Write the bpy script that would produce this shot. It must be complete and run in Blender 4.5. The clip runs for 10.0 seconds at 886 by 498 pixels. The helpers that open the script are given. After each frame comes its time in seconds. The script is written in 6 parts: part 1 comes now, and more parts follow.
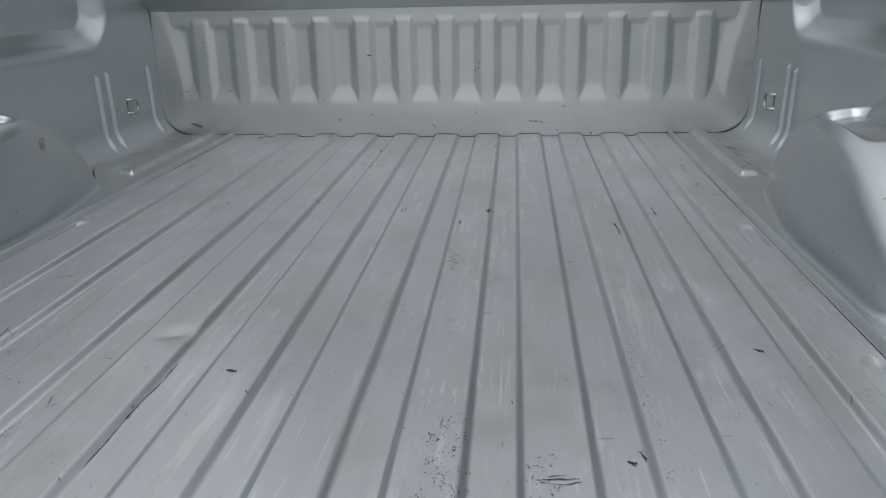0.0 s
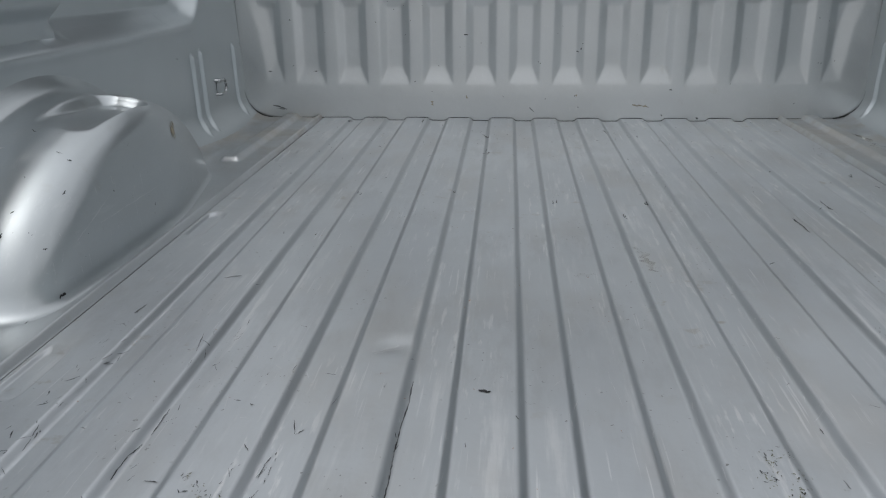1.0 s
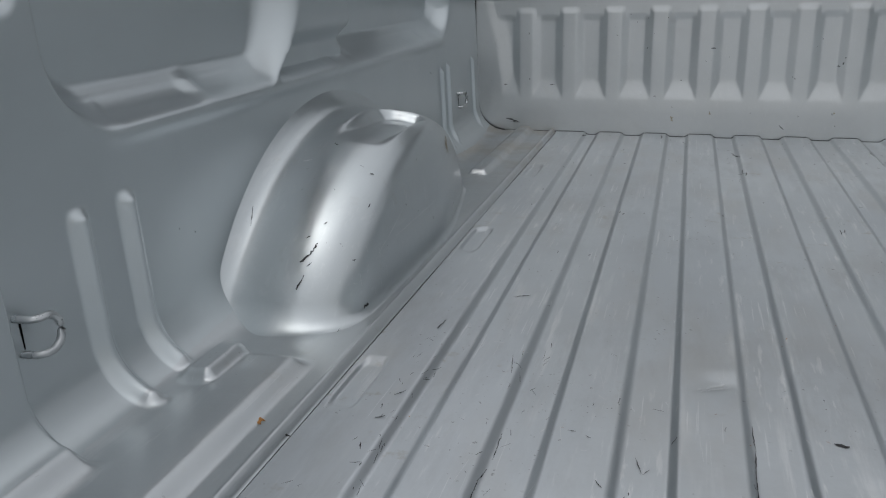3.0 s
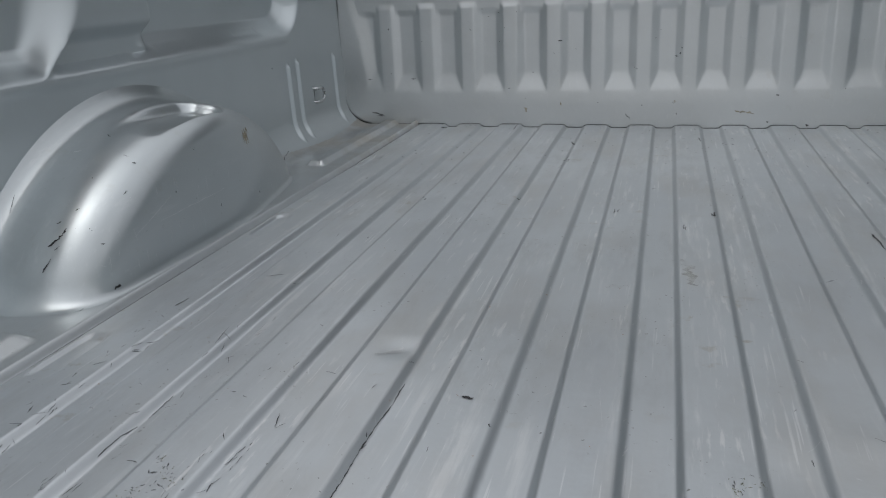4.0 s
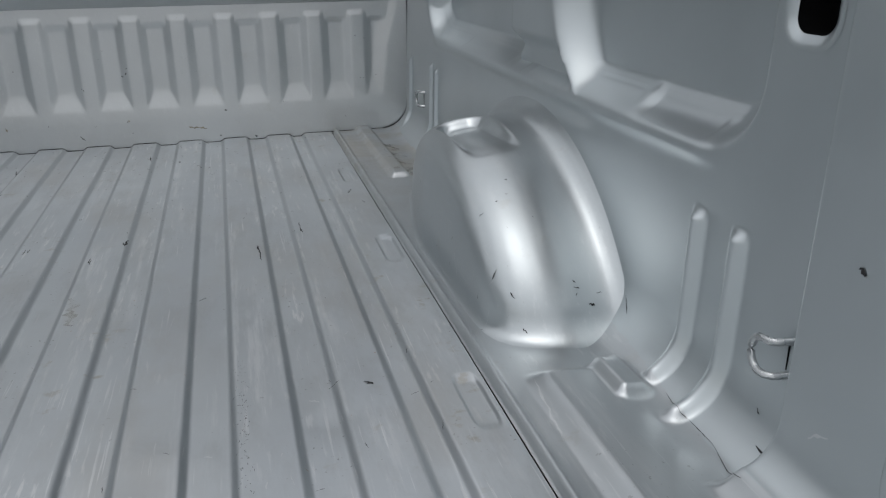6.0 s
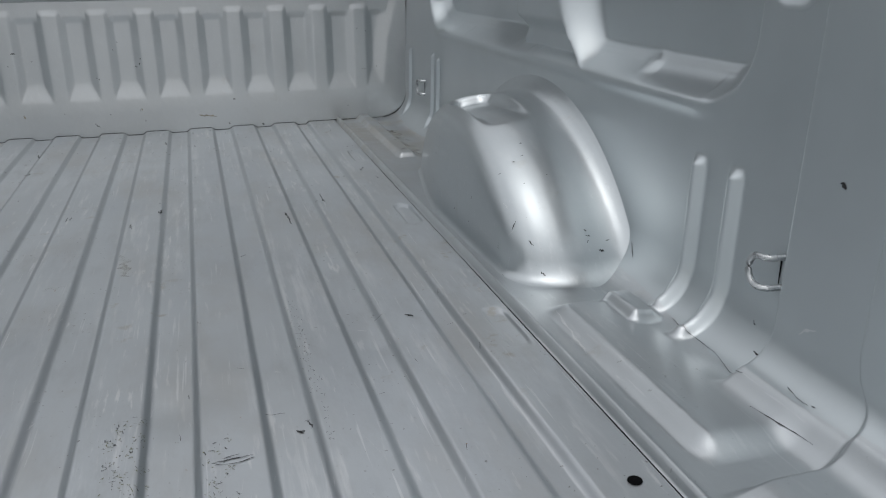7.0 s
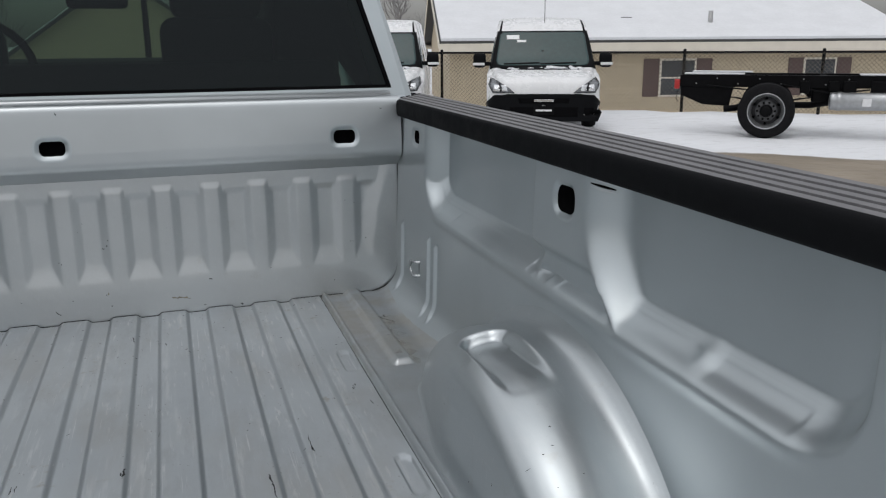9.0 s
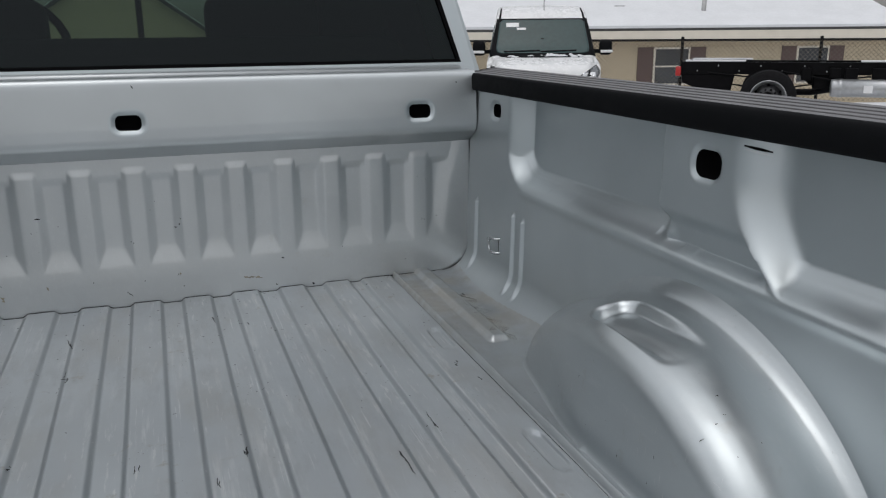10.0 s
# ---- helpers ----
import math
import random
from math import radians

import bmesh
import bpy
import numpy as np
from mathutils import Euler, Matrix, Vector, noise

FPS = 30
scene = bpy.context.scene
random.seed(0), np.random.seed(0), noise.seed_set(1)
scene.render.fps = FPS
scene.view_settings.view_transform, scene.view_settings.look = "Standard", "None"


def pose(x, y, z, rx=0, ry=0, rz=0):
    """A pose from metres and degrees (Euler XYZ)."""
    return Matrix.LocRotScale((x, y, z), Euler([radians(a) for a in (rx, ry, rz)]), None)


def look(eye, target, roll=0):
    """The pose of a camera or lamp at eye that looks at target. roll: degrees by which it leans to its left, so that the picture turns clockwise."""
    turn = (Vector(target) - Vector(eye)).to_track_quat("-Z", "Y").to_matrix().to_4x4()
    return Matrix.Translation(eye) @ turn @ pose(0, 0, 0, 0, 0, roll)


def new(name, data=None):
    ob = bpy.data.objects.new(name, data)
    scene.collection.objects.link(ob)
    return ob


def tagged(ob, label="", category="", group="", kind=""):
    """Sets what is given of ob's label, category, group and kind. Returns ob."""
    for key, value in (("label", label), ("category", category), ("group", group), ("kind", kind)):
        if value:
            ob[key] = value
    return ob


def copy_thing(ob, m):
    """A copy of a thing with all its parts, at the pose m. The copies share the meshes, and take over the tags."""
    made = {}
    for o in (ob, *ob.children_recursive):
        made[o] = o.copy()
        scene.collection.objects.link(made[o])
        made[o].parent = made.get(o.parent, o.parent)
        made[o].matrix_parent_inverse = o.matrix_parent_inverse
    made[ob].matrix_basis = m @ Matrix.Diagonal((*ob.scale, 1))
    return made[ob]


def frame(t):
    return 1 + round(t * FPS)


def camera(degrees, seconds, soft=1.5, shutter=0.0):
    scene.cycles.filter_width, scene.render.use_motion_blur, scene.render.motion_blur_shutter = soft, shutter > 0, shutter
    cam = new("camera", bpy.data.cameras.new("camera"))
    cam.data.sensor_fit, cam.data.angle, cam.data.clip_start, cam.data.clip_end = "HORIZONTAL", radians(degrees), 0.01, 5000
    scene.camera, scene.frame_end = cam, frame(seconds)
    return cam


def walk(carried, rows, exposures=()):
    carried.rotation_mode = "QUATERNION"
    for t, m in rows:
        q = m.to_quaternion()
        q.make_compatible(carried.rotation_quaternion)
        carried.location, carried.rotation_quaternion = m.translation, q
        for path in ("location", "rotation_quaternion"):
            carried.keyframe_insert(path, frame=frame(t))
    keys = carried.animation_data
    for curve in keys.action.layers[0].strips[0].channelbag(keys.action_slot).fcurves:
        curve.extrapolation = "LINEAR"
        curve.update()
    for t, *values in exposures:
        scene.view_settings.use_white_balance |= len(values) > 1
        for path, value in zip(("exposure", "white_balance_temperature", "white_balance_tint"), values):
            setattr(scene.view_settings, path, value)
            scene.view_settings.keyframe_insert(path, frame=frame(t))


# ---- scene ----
cam = camera(57.5, 10.0, 1.2)
PATH = [
    (0, (0.194, 0.327, 0.382), (0.01, 2.22, -0.238), -1.2),
    (0.5, (0.098, 0.393, 0.365), (-0.074, 2.279, -0.279), -0.8),
    (1, (-0.084, 0.399, 0.382), (-0.249, 2.277, -0.286), -0.7),
    (1.5, (-0.248, 0.41, 0.375), (-0.406, 2.282, -0.31), -0.5),
    (2, (-0.331, 0.406, 0.389), (-0.609, 2.267, -0.288), -1.0),
    (2.2, (-0.353, 0.392, 0.398), (-0.703, 2.241, -0.278), -1.2),
    (3.3, (-0.161, 0.404, 0.391), (-0.743, 2.209, -0.244), -1.8),
    (3.5, (-0.088, 0.41, 0.387), (-0.647, 2.22, -0.255), -1.5),
    (4, (0.065, 0.42, 0.378), (-0.458, 2.24, -0.264), -2.6),
    (4.5, (0.169, 0.418, 0.391), (-0.078, 2.279, -0.3), -1.6),
    (5, (0.277, 0.4, 0.412), (0.29, 2.275, -0.286), -1.4),
    (5.5, (0.338, 0.378, 0.442), (0.63, 2.229, -0.257), -0.8),
    (5.7, (0.348, 0.374, 0.45), (0.726, 2.209, -0.249), -0.8),
    (6.8, (0.269, 0.284, 0.434), (0.793, 2.091, -0.244), -0.5),
    (7, (0.237, 0.252, 0.417), (0.766, 2.06, -0.255), -0.5),
    (7.5, (0.187, 0.204, 0.511), (0.733, 2.014, -0.142), -0.0),
    (8, (0.199, 0.287, 0.543), (0.774, 2.093, -0.093), -0.1),
    (8.5, (0.252, 0.401, 0.587), (0.851, 2.234, 0.056), -0.4),
    (9, (0.262, 0.509, 0.637), (0.867, 2.348, 0.137), -0.4),
    (9.5, (0.226, 0.552, 0.609), (0.84, 2.386, 0.1), -0.6),
    (10, (0.068, 0.608, 0.596), (0.699, 2.433, 0.074), -0.5),
]
walk(cam, [(t, look(eye, target, roll)) for t, eye, target, roll in PATH], [(0.0, 0.0), (4.4, -0.02), (5.4, -0.08), (7.0, -0.03), (8.3, 0.0), (9.0, -0.09), (10.0, -0.14)])

# ---- world and light ----
world = bpy.data.worlds.new("overcast_sky")
scene.world = world
world.use_nodes = True
wt = world.node_tree
sky = wt.nodes.new("ShaderNodeTexSky")
sky.sky_type, sky.sun_disc = "NISHITA", False
sky.sun_elevation, sky.sun_rotation = radians(74), radians(225)
sky.air_density, sky.dust_density, sky.ozone_density = 1.0, 1.5, 1.0
grey = wt.nodes.new("ShaderNodeHueSaturation")
grey.inputs["Saturation"].default_value = 0.17
wt.links.new(sky.outputs[0], grey.inputs["Color"])
# cloud cover: the zenith of an overcast sky is about three times as bright as its horizon
where = wt.nodes.new("ShaderNodeTexCoord")
apart = wt.nodes.new("ShaderNodeSeparateXYZ")
wt.links.new(where.outputs["Generated"], apart.inputs[0])
cloud = wt.nodes.new("ShaderNodeMapRange")
for key, value in zip(("From Min", "From Max", "To Min", "To Max"), (0.0, 1.0, 0.51, 1.67)):
    cloud.inputs[key].default_value = value
wt.links.new(apart.outputs[2], cloud.inputs["Value"])
shade = wt.nodes.new("ShaderNodeVectorMath")
shade.operation = "SCALE"
wt.links.new(grey.outputs[0], shade.inputs[0])
wt.links.new(cloud.outputs[0], shade.inputs["Scale"])
wt.links.new(shade.outputs[0], wt.nodes["Background"].inputs[0])
wt.nodes["Background"].inputs[1].default_value = 0.138

sun_data = bpy.data.lights.new("sun", "SUN")
sun_data.energy, sun_data.angle, sun_data.color = 0.5, radians(150), (1.0, 0.985, 0.96)
sun = new("sun", sun_data)
sun.matrix_basis = look((-1.2, -3.5, 9.0), (0, 0.5, 0))


# ---- materials ----
class Nodes:
    """A short way to write a node material."""

    def __init__(self, name):
        self.mat = bpy.data.materials.new(name)
        self.mat.use_nodes = True
        self.t = self.mat.node_tree
        self.bsdf = self.t.nodes["Principled BSDF"]
        self.coord = self.t.nodes.new("ShaderNodeTexCoord").outputs["Object"]

    def put(self, key, value):
        if isinstance(value, bpy.types.NodeSocket):
            self.t.links.new(value, self.bsdf.inputs[key])
        else:
            self.bsdf.inputs[key].default_value = value
        return self

    def scaled(self, sx, sy, sz):
        n = self.t.nodes.new("ShaderNodeMapping")
        n.inputs["Scale"].default_value = (sx, sy, sz)
        self.t.links.new(self.coord, n.inputs["Vector"])
        return n.outputs[0]

    def noise(self, scale, detail=4, rough=0.55, vector=None):
        n = self.t.nodes.new("ShaderNodeTexNoise")
        n.inputs["Scale"].default_value = scale
        n.inputs["Detail"].default_value = detail
        n.inputs["Roughness"].default_value = rough
        self.t.links.new(vector or self.coord, n.inputs["Vector"])
        return n.outputs["Fac"]

    def ramp(self, fac, lo, hi, a=0.0, b=1.0):
        n = self.t.nodes.new("ShaderNodeMapRange")
        n.interpolation_type = "SMOOTHSTEP"
        for k, v in zip(("From Min", "From Max", "To Min", "To Max"), (lo, hi, a, b)):
            n.inputs[k].default_value = v
        self.t.links.new(fac, n.inputs["Value"])
        return n.outputs["Result"]

    def mix(self, fac, a, b):
        n = self.t.nodes.new("ShaderNodeMix")
        n.data_type = "RGBA"
        for sock, v in ((n.inputs[0], fac), (n.inputs[6], a), (n.inputs[7], b)):
            if isinstance(v, bpy.types.NodeSocket):
                self.t.links.new(v, sock)
            else:
                sock.default_value = v if isinstance(v, (int, float)) else (*v, 1)
        return n.outputs[2]

    def math(self, op, a, b):
        n = self.t.nodes.new("ShaderNodeMath")
        n.operation = op
        for sock, v in zip(n.inputs, (a, b)):
            if isinstance(v, bpy.types.NodeSocket):
                self.t.links.new(v, sock)
            else:
                sock.default_value = v
        return n.outputs[0]

    def bump(self, height, strength, distance=0.002):
        n = self.t.nodes.new("ShaderNodeBump")
        n.inputs["Strength"].default_value = strength
        n.inputs["Distance"].default_value = distance
        self.t.links.new(height, n.inputs["Height"])
        self.t.links.new(n.outputs[0], self.bsdf.inputs["Normal"])
        return self


def plain(name, colour, rough=0.6, metal=0.0, vary=0.15, scale=8.0, bump=0.0):
    n = Nodes(name)
    f = n.math("ADD", n.math("MULTIPLY", n.noise(scale, 5), 0.6), n.math("MULTIPLY", n.noise(scale * 9, 3), 0.4))
    f = n.ramp(f, 0.3, 0.7)
    n.put("Base Color", n.mix(f, [c * (1 - vary) for c in colour], [min(1, c * (1 + vary)) for c in colour]))
    n.put("Roughness", n.ramp(f, 0, 1, max(0.03, rough - 0.06), min(1, rough + 0.06))).put("Metallic", metal)
    if bump:
        n.bump(n.noise(scale * 14, 4), bump)
    return n.mat


def silver(name, base, rough, worn, metal=0.88, shaded_flanks=False, dirt=0.0):
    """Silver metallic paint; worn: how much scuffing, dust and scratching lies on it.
    Steep flanks can be glossier than rubbed level faces, with shade painted in."""
    n = Nodes(name)
    big = n.noise(2.3, 4)
    fine = n.noise(60, 3)
    tone = n.mix(n.ramp(big, 0.3, 0.7), [c * 0.93 for c in base], [min(1, c * 1.06) for c in base])
    if worn:
        streaks = n.noise(1.0, 6, 0.68, n.scaled(46, 3.4, 40))
        patches = n.noise(1.0, 4, 0.6, n.scaled(11, 2.6, 11))
        scuff = n.math("MULTIPLY", n.ramp(streaks, 0.50, 0.66), n.ramp(patches, 0.44, 0.60))
        tone = n.mix(n.math("MULTIPLY", scuff, 0.75 * worn), tone, (0.70, 0.715, 0.72))
        mottle = n.math("MULTIPLY", n.ramp(n.noise(1.0, 6, 0.7, n.scaled(30, 9, 30)), 0.42, 0.66), n.ramp(n.noise(3.1, 3), 0.40, 0.58))
        tone = n.mix(n.math("MULTIPLY", mottle, 0.36 * worn), tone, (0.36, 0.375, 0.38))
        rub = n.math("MULTIPLY", n.ramp(n.noise(1.0, 4, 0.6, n.scaled(120, 16, 60)), 0.57, 0.68), n.ramp(n.noise(1.0, 3, 0.5, n.scaled(9, 2.2, 9)), 0.46, 0.60))
        tone = n.mix(n.math("MULTIPLY", rub, 0.55 * worn), tone, (0.78, 0.78, 0.775))
        stain = n.math("MULTIPLY", n.ramp(n.noise(1.0, 5, 0.65, n.scaled(22, 26, 20)), 0.60, 0.70), n.ramp(n.noise(2.2, 3), 0.46, 0.62))
        tone = n.mix(n.math("MULTIPLY", stain, 0.60 * worn), tone, (0.33, 0.29, 0.22))
        blue = n.ramp(n.noise(1.0, 3, 0.5, n.scaled(5, 1.6, 5)), 0.45, 0.62)
        tone = n.mix(n.math("MULTIPLY", blue, 0.36 * worn), tone, (0.445, 0.480, 0.512))
        dust = n.math("MULTIPLY", n.ramp(n.noise(1.0, 5, 0.6, n.scaled(7, 3, 7)), 0.45, 0.72), 0.55 * worn)
        tone = n.mix(dust, tone, (0.44, 0.44, 0.425))
        specks = n.math("MULTIPLY", n.ramp(n.noise(170, 2), 0.69, 0.73), n.ramp(n.noise(6, 3), 0.47, 0.60))
        tone = n.mix(n.math("MULTIPLY", specks, 0.7 * worn), tone, (0.09, 0.085, 0.075))
        lines = n.noise(1.0, 3, 0.5, n.scaled(260, 7, 90))
        pits = n.math("MULTIPLY", n.ramp(lines, 0.64, 0.69), n.ramp(n.noise(5.0, 3), 0.44, 0.58))
        tone = n.mix(n.math("MULTIPLY", pits, 0.35 * worn), tone, (0.86, 0.86, 0.86))
        n.put("Roughness", n.math("ADD", n.ramp(big, 0.25, 0.75, rough - 0.05, rough + 0.07), n.math("MULTIPLY", scuff, 0.12)))
        n.bump(n.math("ADD", n.math("MULTIPLY", fine, 0.3), n.math("MULTIPLY", n.noise(7, 3), 1.4)), 0.25, 0.004)
    else:
        n.put("Roughness", n.ramp(big, 0.25, 0.75, rough - 0.03, rough + 0.03))
        n.bump(n.noise(4, 2), 0.05, 0.004)
    if dirt:
        # brown dust that has settled in the front corners of the bed
        at = n.t.nodes.new("ShaderNodeSeparateXYZ")
        n.t.links.new(n.coord, at.inputs[0])
        lies = n.math("MULTIPLY", n.ramp(n.noise(7, 5, 0.62), 0.36, 0.66), n.ramp(at.outputs[1], 1.60, 2.40))
        lies = n.math("MULTIPLY", lies, dirt)
        tone = n.mix(lies, tone, (0.235, 0.195, 0.135))
        metal = n.ramp(lies, 0, 1, metal, 0.05)
    if shaded_flanks:
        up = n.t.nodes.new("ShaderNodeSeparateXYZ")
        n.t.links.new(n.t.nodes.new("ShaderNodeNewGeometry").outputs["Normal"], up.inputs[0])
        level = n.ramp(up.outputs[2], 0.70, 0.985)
        # steep flanks take a darker base: shade painted into the rib sides
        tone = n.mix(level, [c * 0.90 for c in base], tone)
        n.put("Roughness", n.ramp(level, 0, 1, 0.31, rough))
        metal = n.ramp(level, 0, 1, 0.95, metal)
    n.put("Base Color", tone).put("Metallic", metal)
    n.put("Coat Weight", 0.06 if worn >= 0.5 else 0.30 if worn else 0.70).put("Coat Roughness", 0.10)
    return n.mat


PAINT = silver("silver_paint", (0.50, 0.545, 0.563), 0.40, 0)
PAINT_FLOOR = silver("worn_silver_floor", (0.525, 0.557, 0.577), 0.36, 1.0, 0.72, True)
PAINT_FLANGE = silver("dusty_silver_flange", (0.480, 0.51, 0.525), 0.32, 0.40, 0.82, dirt=0.62)
PAINT_HOUSING = silver("silver_housing", (0.468, 0.505, 0.520), 0.29, 0.20, 0.90)
PAINT_FRONT = silver("worn_silver_panel", (0.532, 0.552, 0.558), 0.38, 0.18)
PAINT_HEAD = silver("silver_header", (0.515, 0.545, 0.557), 0.40, 0)
BLACK_TRIM = plain("black_textured_plastic", (0.006, 0.0065, 0.0075), 0.62, 0, 0.2, 40, 0.12)
BLACK_TRIM.node_tree.nodes["Principled BSDF"].inputs["Specular IOR Level"].default_value = 0.07
# lighter copy of the cap's black plastic: sky light put into the colour
GREY_TRIM = plain("sky_lit_plastic", (0.155, 0.152, 0.157), 0.45, 0, 0.2, 14, 0.1)
DARK = plain("dark_cavity", (0.004, 0.004, 0.0045), 0.9)
DARK.node_tree.nodes["Principled BSDF"].inputs["Specular IOR Level"].default_value = 0.05
CHIP = plain("bare_dark_scrape", (0.016, 0.016, 0.018), 0.75, 0, 0.4, 60)
RUST = plain("rust", (0.30, 0.14, 0.035), 0.85, 0, 0.5, 90)
MUD = plain("dried_mud", (0.26, 0.235, 0.18), 0.95, 0, 0.35, 70)
WIRE = plain("painted_wire", (0.44, 0.46, 0.47), 0.30, 0.8, 0.06)
RUBBER = plain("tyre_rubber", (0.012, 0.012, 0.013), 0.8, 0, 0.3, 20, 0.3)
STEEL = plain("grey_steel", (0.42, 0.43, 0.44), 0.38, 0.8, 0.15, 12)
WHEEL_GREY = plain("dull_wheel_grey", (0.10, 0.10, 0.105), 0.5, 0.3, 0.25, 9)
FRAME_BLACK = plain("black_frame_paint", (0.0045, 0.0045, 0.0052), 0.45, 0, 0.3, 10)
for m in (RUBBER, FRAME_BLACK):
    m.node_tree.nodes["Principled BSDF"].inputs["Specular IOR Level"].default_value = 0.072
WHITE = plain("white_paint", (0.78, 0.785, 0.79), 0.28, 0, 0.01, 2)
SNOW = plain("snow", (0.71, 0.72, 0.74), 0.9, 0, 0.05, 1.2, 0.6)
SIDING = plain("tan_siding", (0.50, 0.42, 0.30), 0.8, 0, 0.08, 3)
TRIM = plain("cream_trim", (0.66, 0.61, 0.52), 0.7, 0, 0.05, 3)
SHUTTER = plain("brown_shutter", (0.085, 0.05, 0.045), 0.6, 0, 0.15, 6)
SHINGLE = plain("dark_shingle", (0.06, 0.06, 0.06), 0.9, 0, 0.4, 20)
GALV = plain("galvanised_wire", (0.40, 0.40, 0.40), 0.5, 0.5, 0.1)
FENCE_WIRE = plain("dark_fence_wire", (0.12, 0.105, 0.085), 0.7, 0, 0.2)
SEAT = plain("dark_cloth", (0.018, 0.018, 0.02), 0.9, 0, 0.3, 30)
LAMP_RED = plain("red_lens", (0.45, 0.03, 0.03), 0.25)
LAMP_CLEAR = plain("clear_lens", (0.20, 0.21, 0.22), 0.15, 0.5, 0.45, 14)
BARK = plain("bare_bark", (0.22, 0.21, 0.205), 0.9, 0, 0.3, 12)
CHROME = plain("bright_metal", (0.72, 0.73, 0.74), 0.18, 1.0, 0.05)


def glass(name, tint):
    """A thin pane: what it lets through, and gloss by its angle."""
    n = Nodes(name)
    t = n.t
    t.nodes.remove(n.bsdf)
    clear, gloss, mix, fres = (t.nodes.new("ShaderNode" + k) for k in ("BsdfTransparent", "BsdfGlossy", "MixShader", "Fresnel"))
    clear.inputs["Color"].default_value = (*tint, 1)
    gloss.inputs["Roughness"].default_value = 0.03
    gloss.inputs["Color"].default_value = (0.84, 0.95, 1.0, 1)
    fres.inputs["IOR"].default_value = 1.36
    t.links.new(fres.outputs[0], mix.inputs[0])
    t.links.new(clear.outputs[0], mix.inputs[1])
    t.links.new(gloss.outputs[0], mix.inputs[2])
    t.links.new(mix.outputs[0], t.nodes["Material Output"].inputs[0])
    return n.mat


TINTED = glass("privacy_glass", (0.13, 0.19, 0.15))
CLEAR = glass("clear_glass", (0.75, 0.82, 0.78))
VAN_GLASS = plain("van_windscreen", (0.014, 0.042, 0.042), 0.10, 0, 0.15, 1.5)
HOUSE_GLASS = plain("dark_house_window", (0.03, 0.035, 0.04), 0.08, 0, 0.3, 2)


def ground_material():
    n = Nodes("snow_and_asphalt")
    sep = n.t.nodes.new("ShaderNodeSeparateXYZ")
    n.t.links.new(n.coord, sep.inputs[0])
    # the lot near the truck is wet and cleared; snow lies beyond a wavering edge
    along = n.math("ADD", n.math("MULTIPLY", sep.outputs[0], 0.669), n.math("MULTIPLY", sep.outputs[1], 0.743))
    edge = n.math("ADD", along, n.math("MULTIPLY", n.noise(0.9, 5), 0.8))
    # second ramp: unseen snow round and behind the truck, added to brighten reflections
    cover = n.math("MAXIMUM", n.ramp(edge, 12.25, 12.42), n.ramp(edge, 3.6, 3.0))
    track = n.math("MULTIPLY", n.ramp(n.noise(1.0, 4, 0.6, n.scaled(0.5, 1.5, 1)), 0.56, 0.70), 0.22)
    ruts = n.math("MULTIPLY", n.ramp(n.noise(1.0, 6, 0.7, n.scaled(2.2, 7.0, 1)), 0.52, 0.66), 0.30)
    snow = n.mix(n.math("MAXIMUM", track, ruts), (0.74, 0.75, 0.77), (0.42, 0.42, 0.42))
    wet = n.mix(n.ramp(n.noise(0.8, 6), 0.35, 0.7), (0.20, 0.165, 0.12), (0.30, 0.25, 0.19))
    n.put("Base Color", n.mix(cover, wet, snow))
    n.put("Roughness", n.ramp(cover, 0, 1, 0.55, 0.95))
    n.bump(n.noise(5, 6), 0.9, 0.05)
    return n.mat


GROUND = ground_material()


# ---- building blocks ----
def finish(me, material, smooth=True):
    me.materials.append(material)
    if smooth:
        me.polygons.foreach_set("use_smooth", np.ones(len(me.polygons), dtype=bool))
    me.update()
    return me


def hang(ob, parent):
    """Puts ob, whose mesh is in the parent's own space as built, under a thing or a part."""
    ob.parent = parent
    base = parent.matrix_basis if parent.parent is None else Matrix()
    ob.matrix_parent_inverse = base.inverted()
    return ob


def part(name, me, material, parent, label="", smooth=True):
    """Links a bmesh or mesh as one mesh object under a thing or a part."""
    if isinstance(me, bmesh.types.BMesh):
        bm, me = me, bpy.data.meshes.new(name)
        bm.to_mesh(me)
        bm.free()
    if not me.materials:
        finish(me, material, smooth)
    ob = hang(new(name, me), parent) if parent else new(name, me)
    return tagged(ob, label)


def sheet(P, keep=None, flip=False, closed=False):
    """A mesh over a grid of points P[i, j]; keep masks its cells."""
    P = np.asarray(P, dtype=float)
    nu, nv = P.shape[:2]
    idx = np.arange(nu * nv).reshape(nu, nv)
    if closed:
        idx = np.concatenate([idx, idx[:1]], 0)
    a, b, c, d = idx[:-1, :-1], idx[1:, :-1], idx[1:, 1:], idx[:-1, 1:]
    F = np.stack([a, d, c, b] if flip else [a, b, c, d], -1)
    F = F[keep] if keep is not None else F.reshape(-1, 4)
    me = bpy.data.meshes.new("sheet")
    me.from_pydata(P.reshape(-1, 3).tolist(), [], F.tolist())
    return me


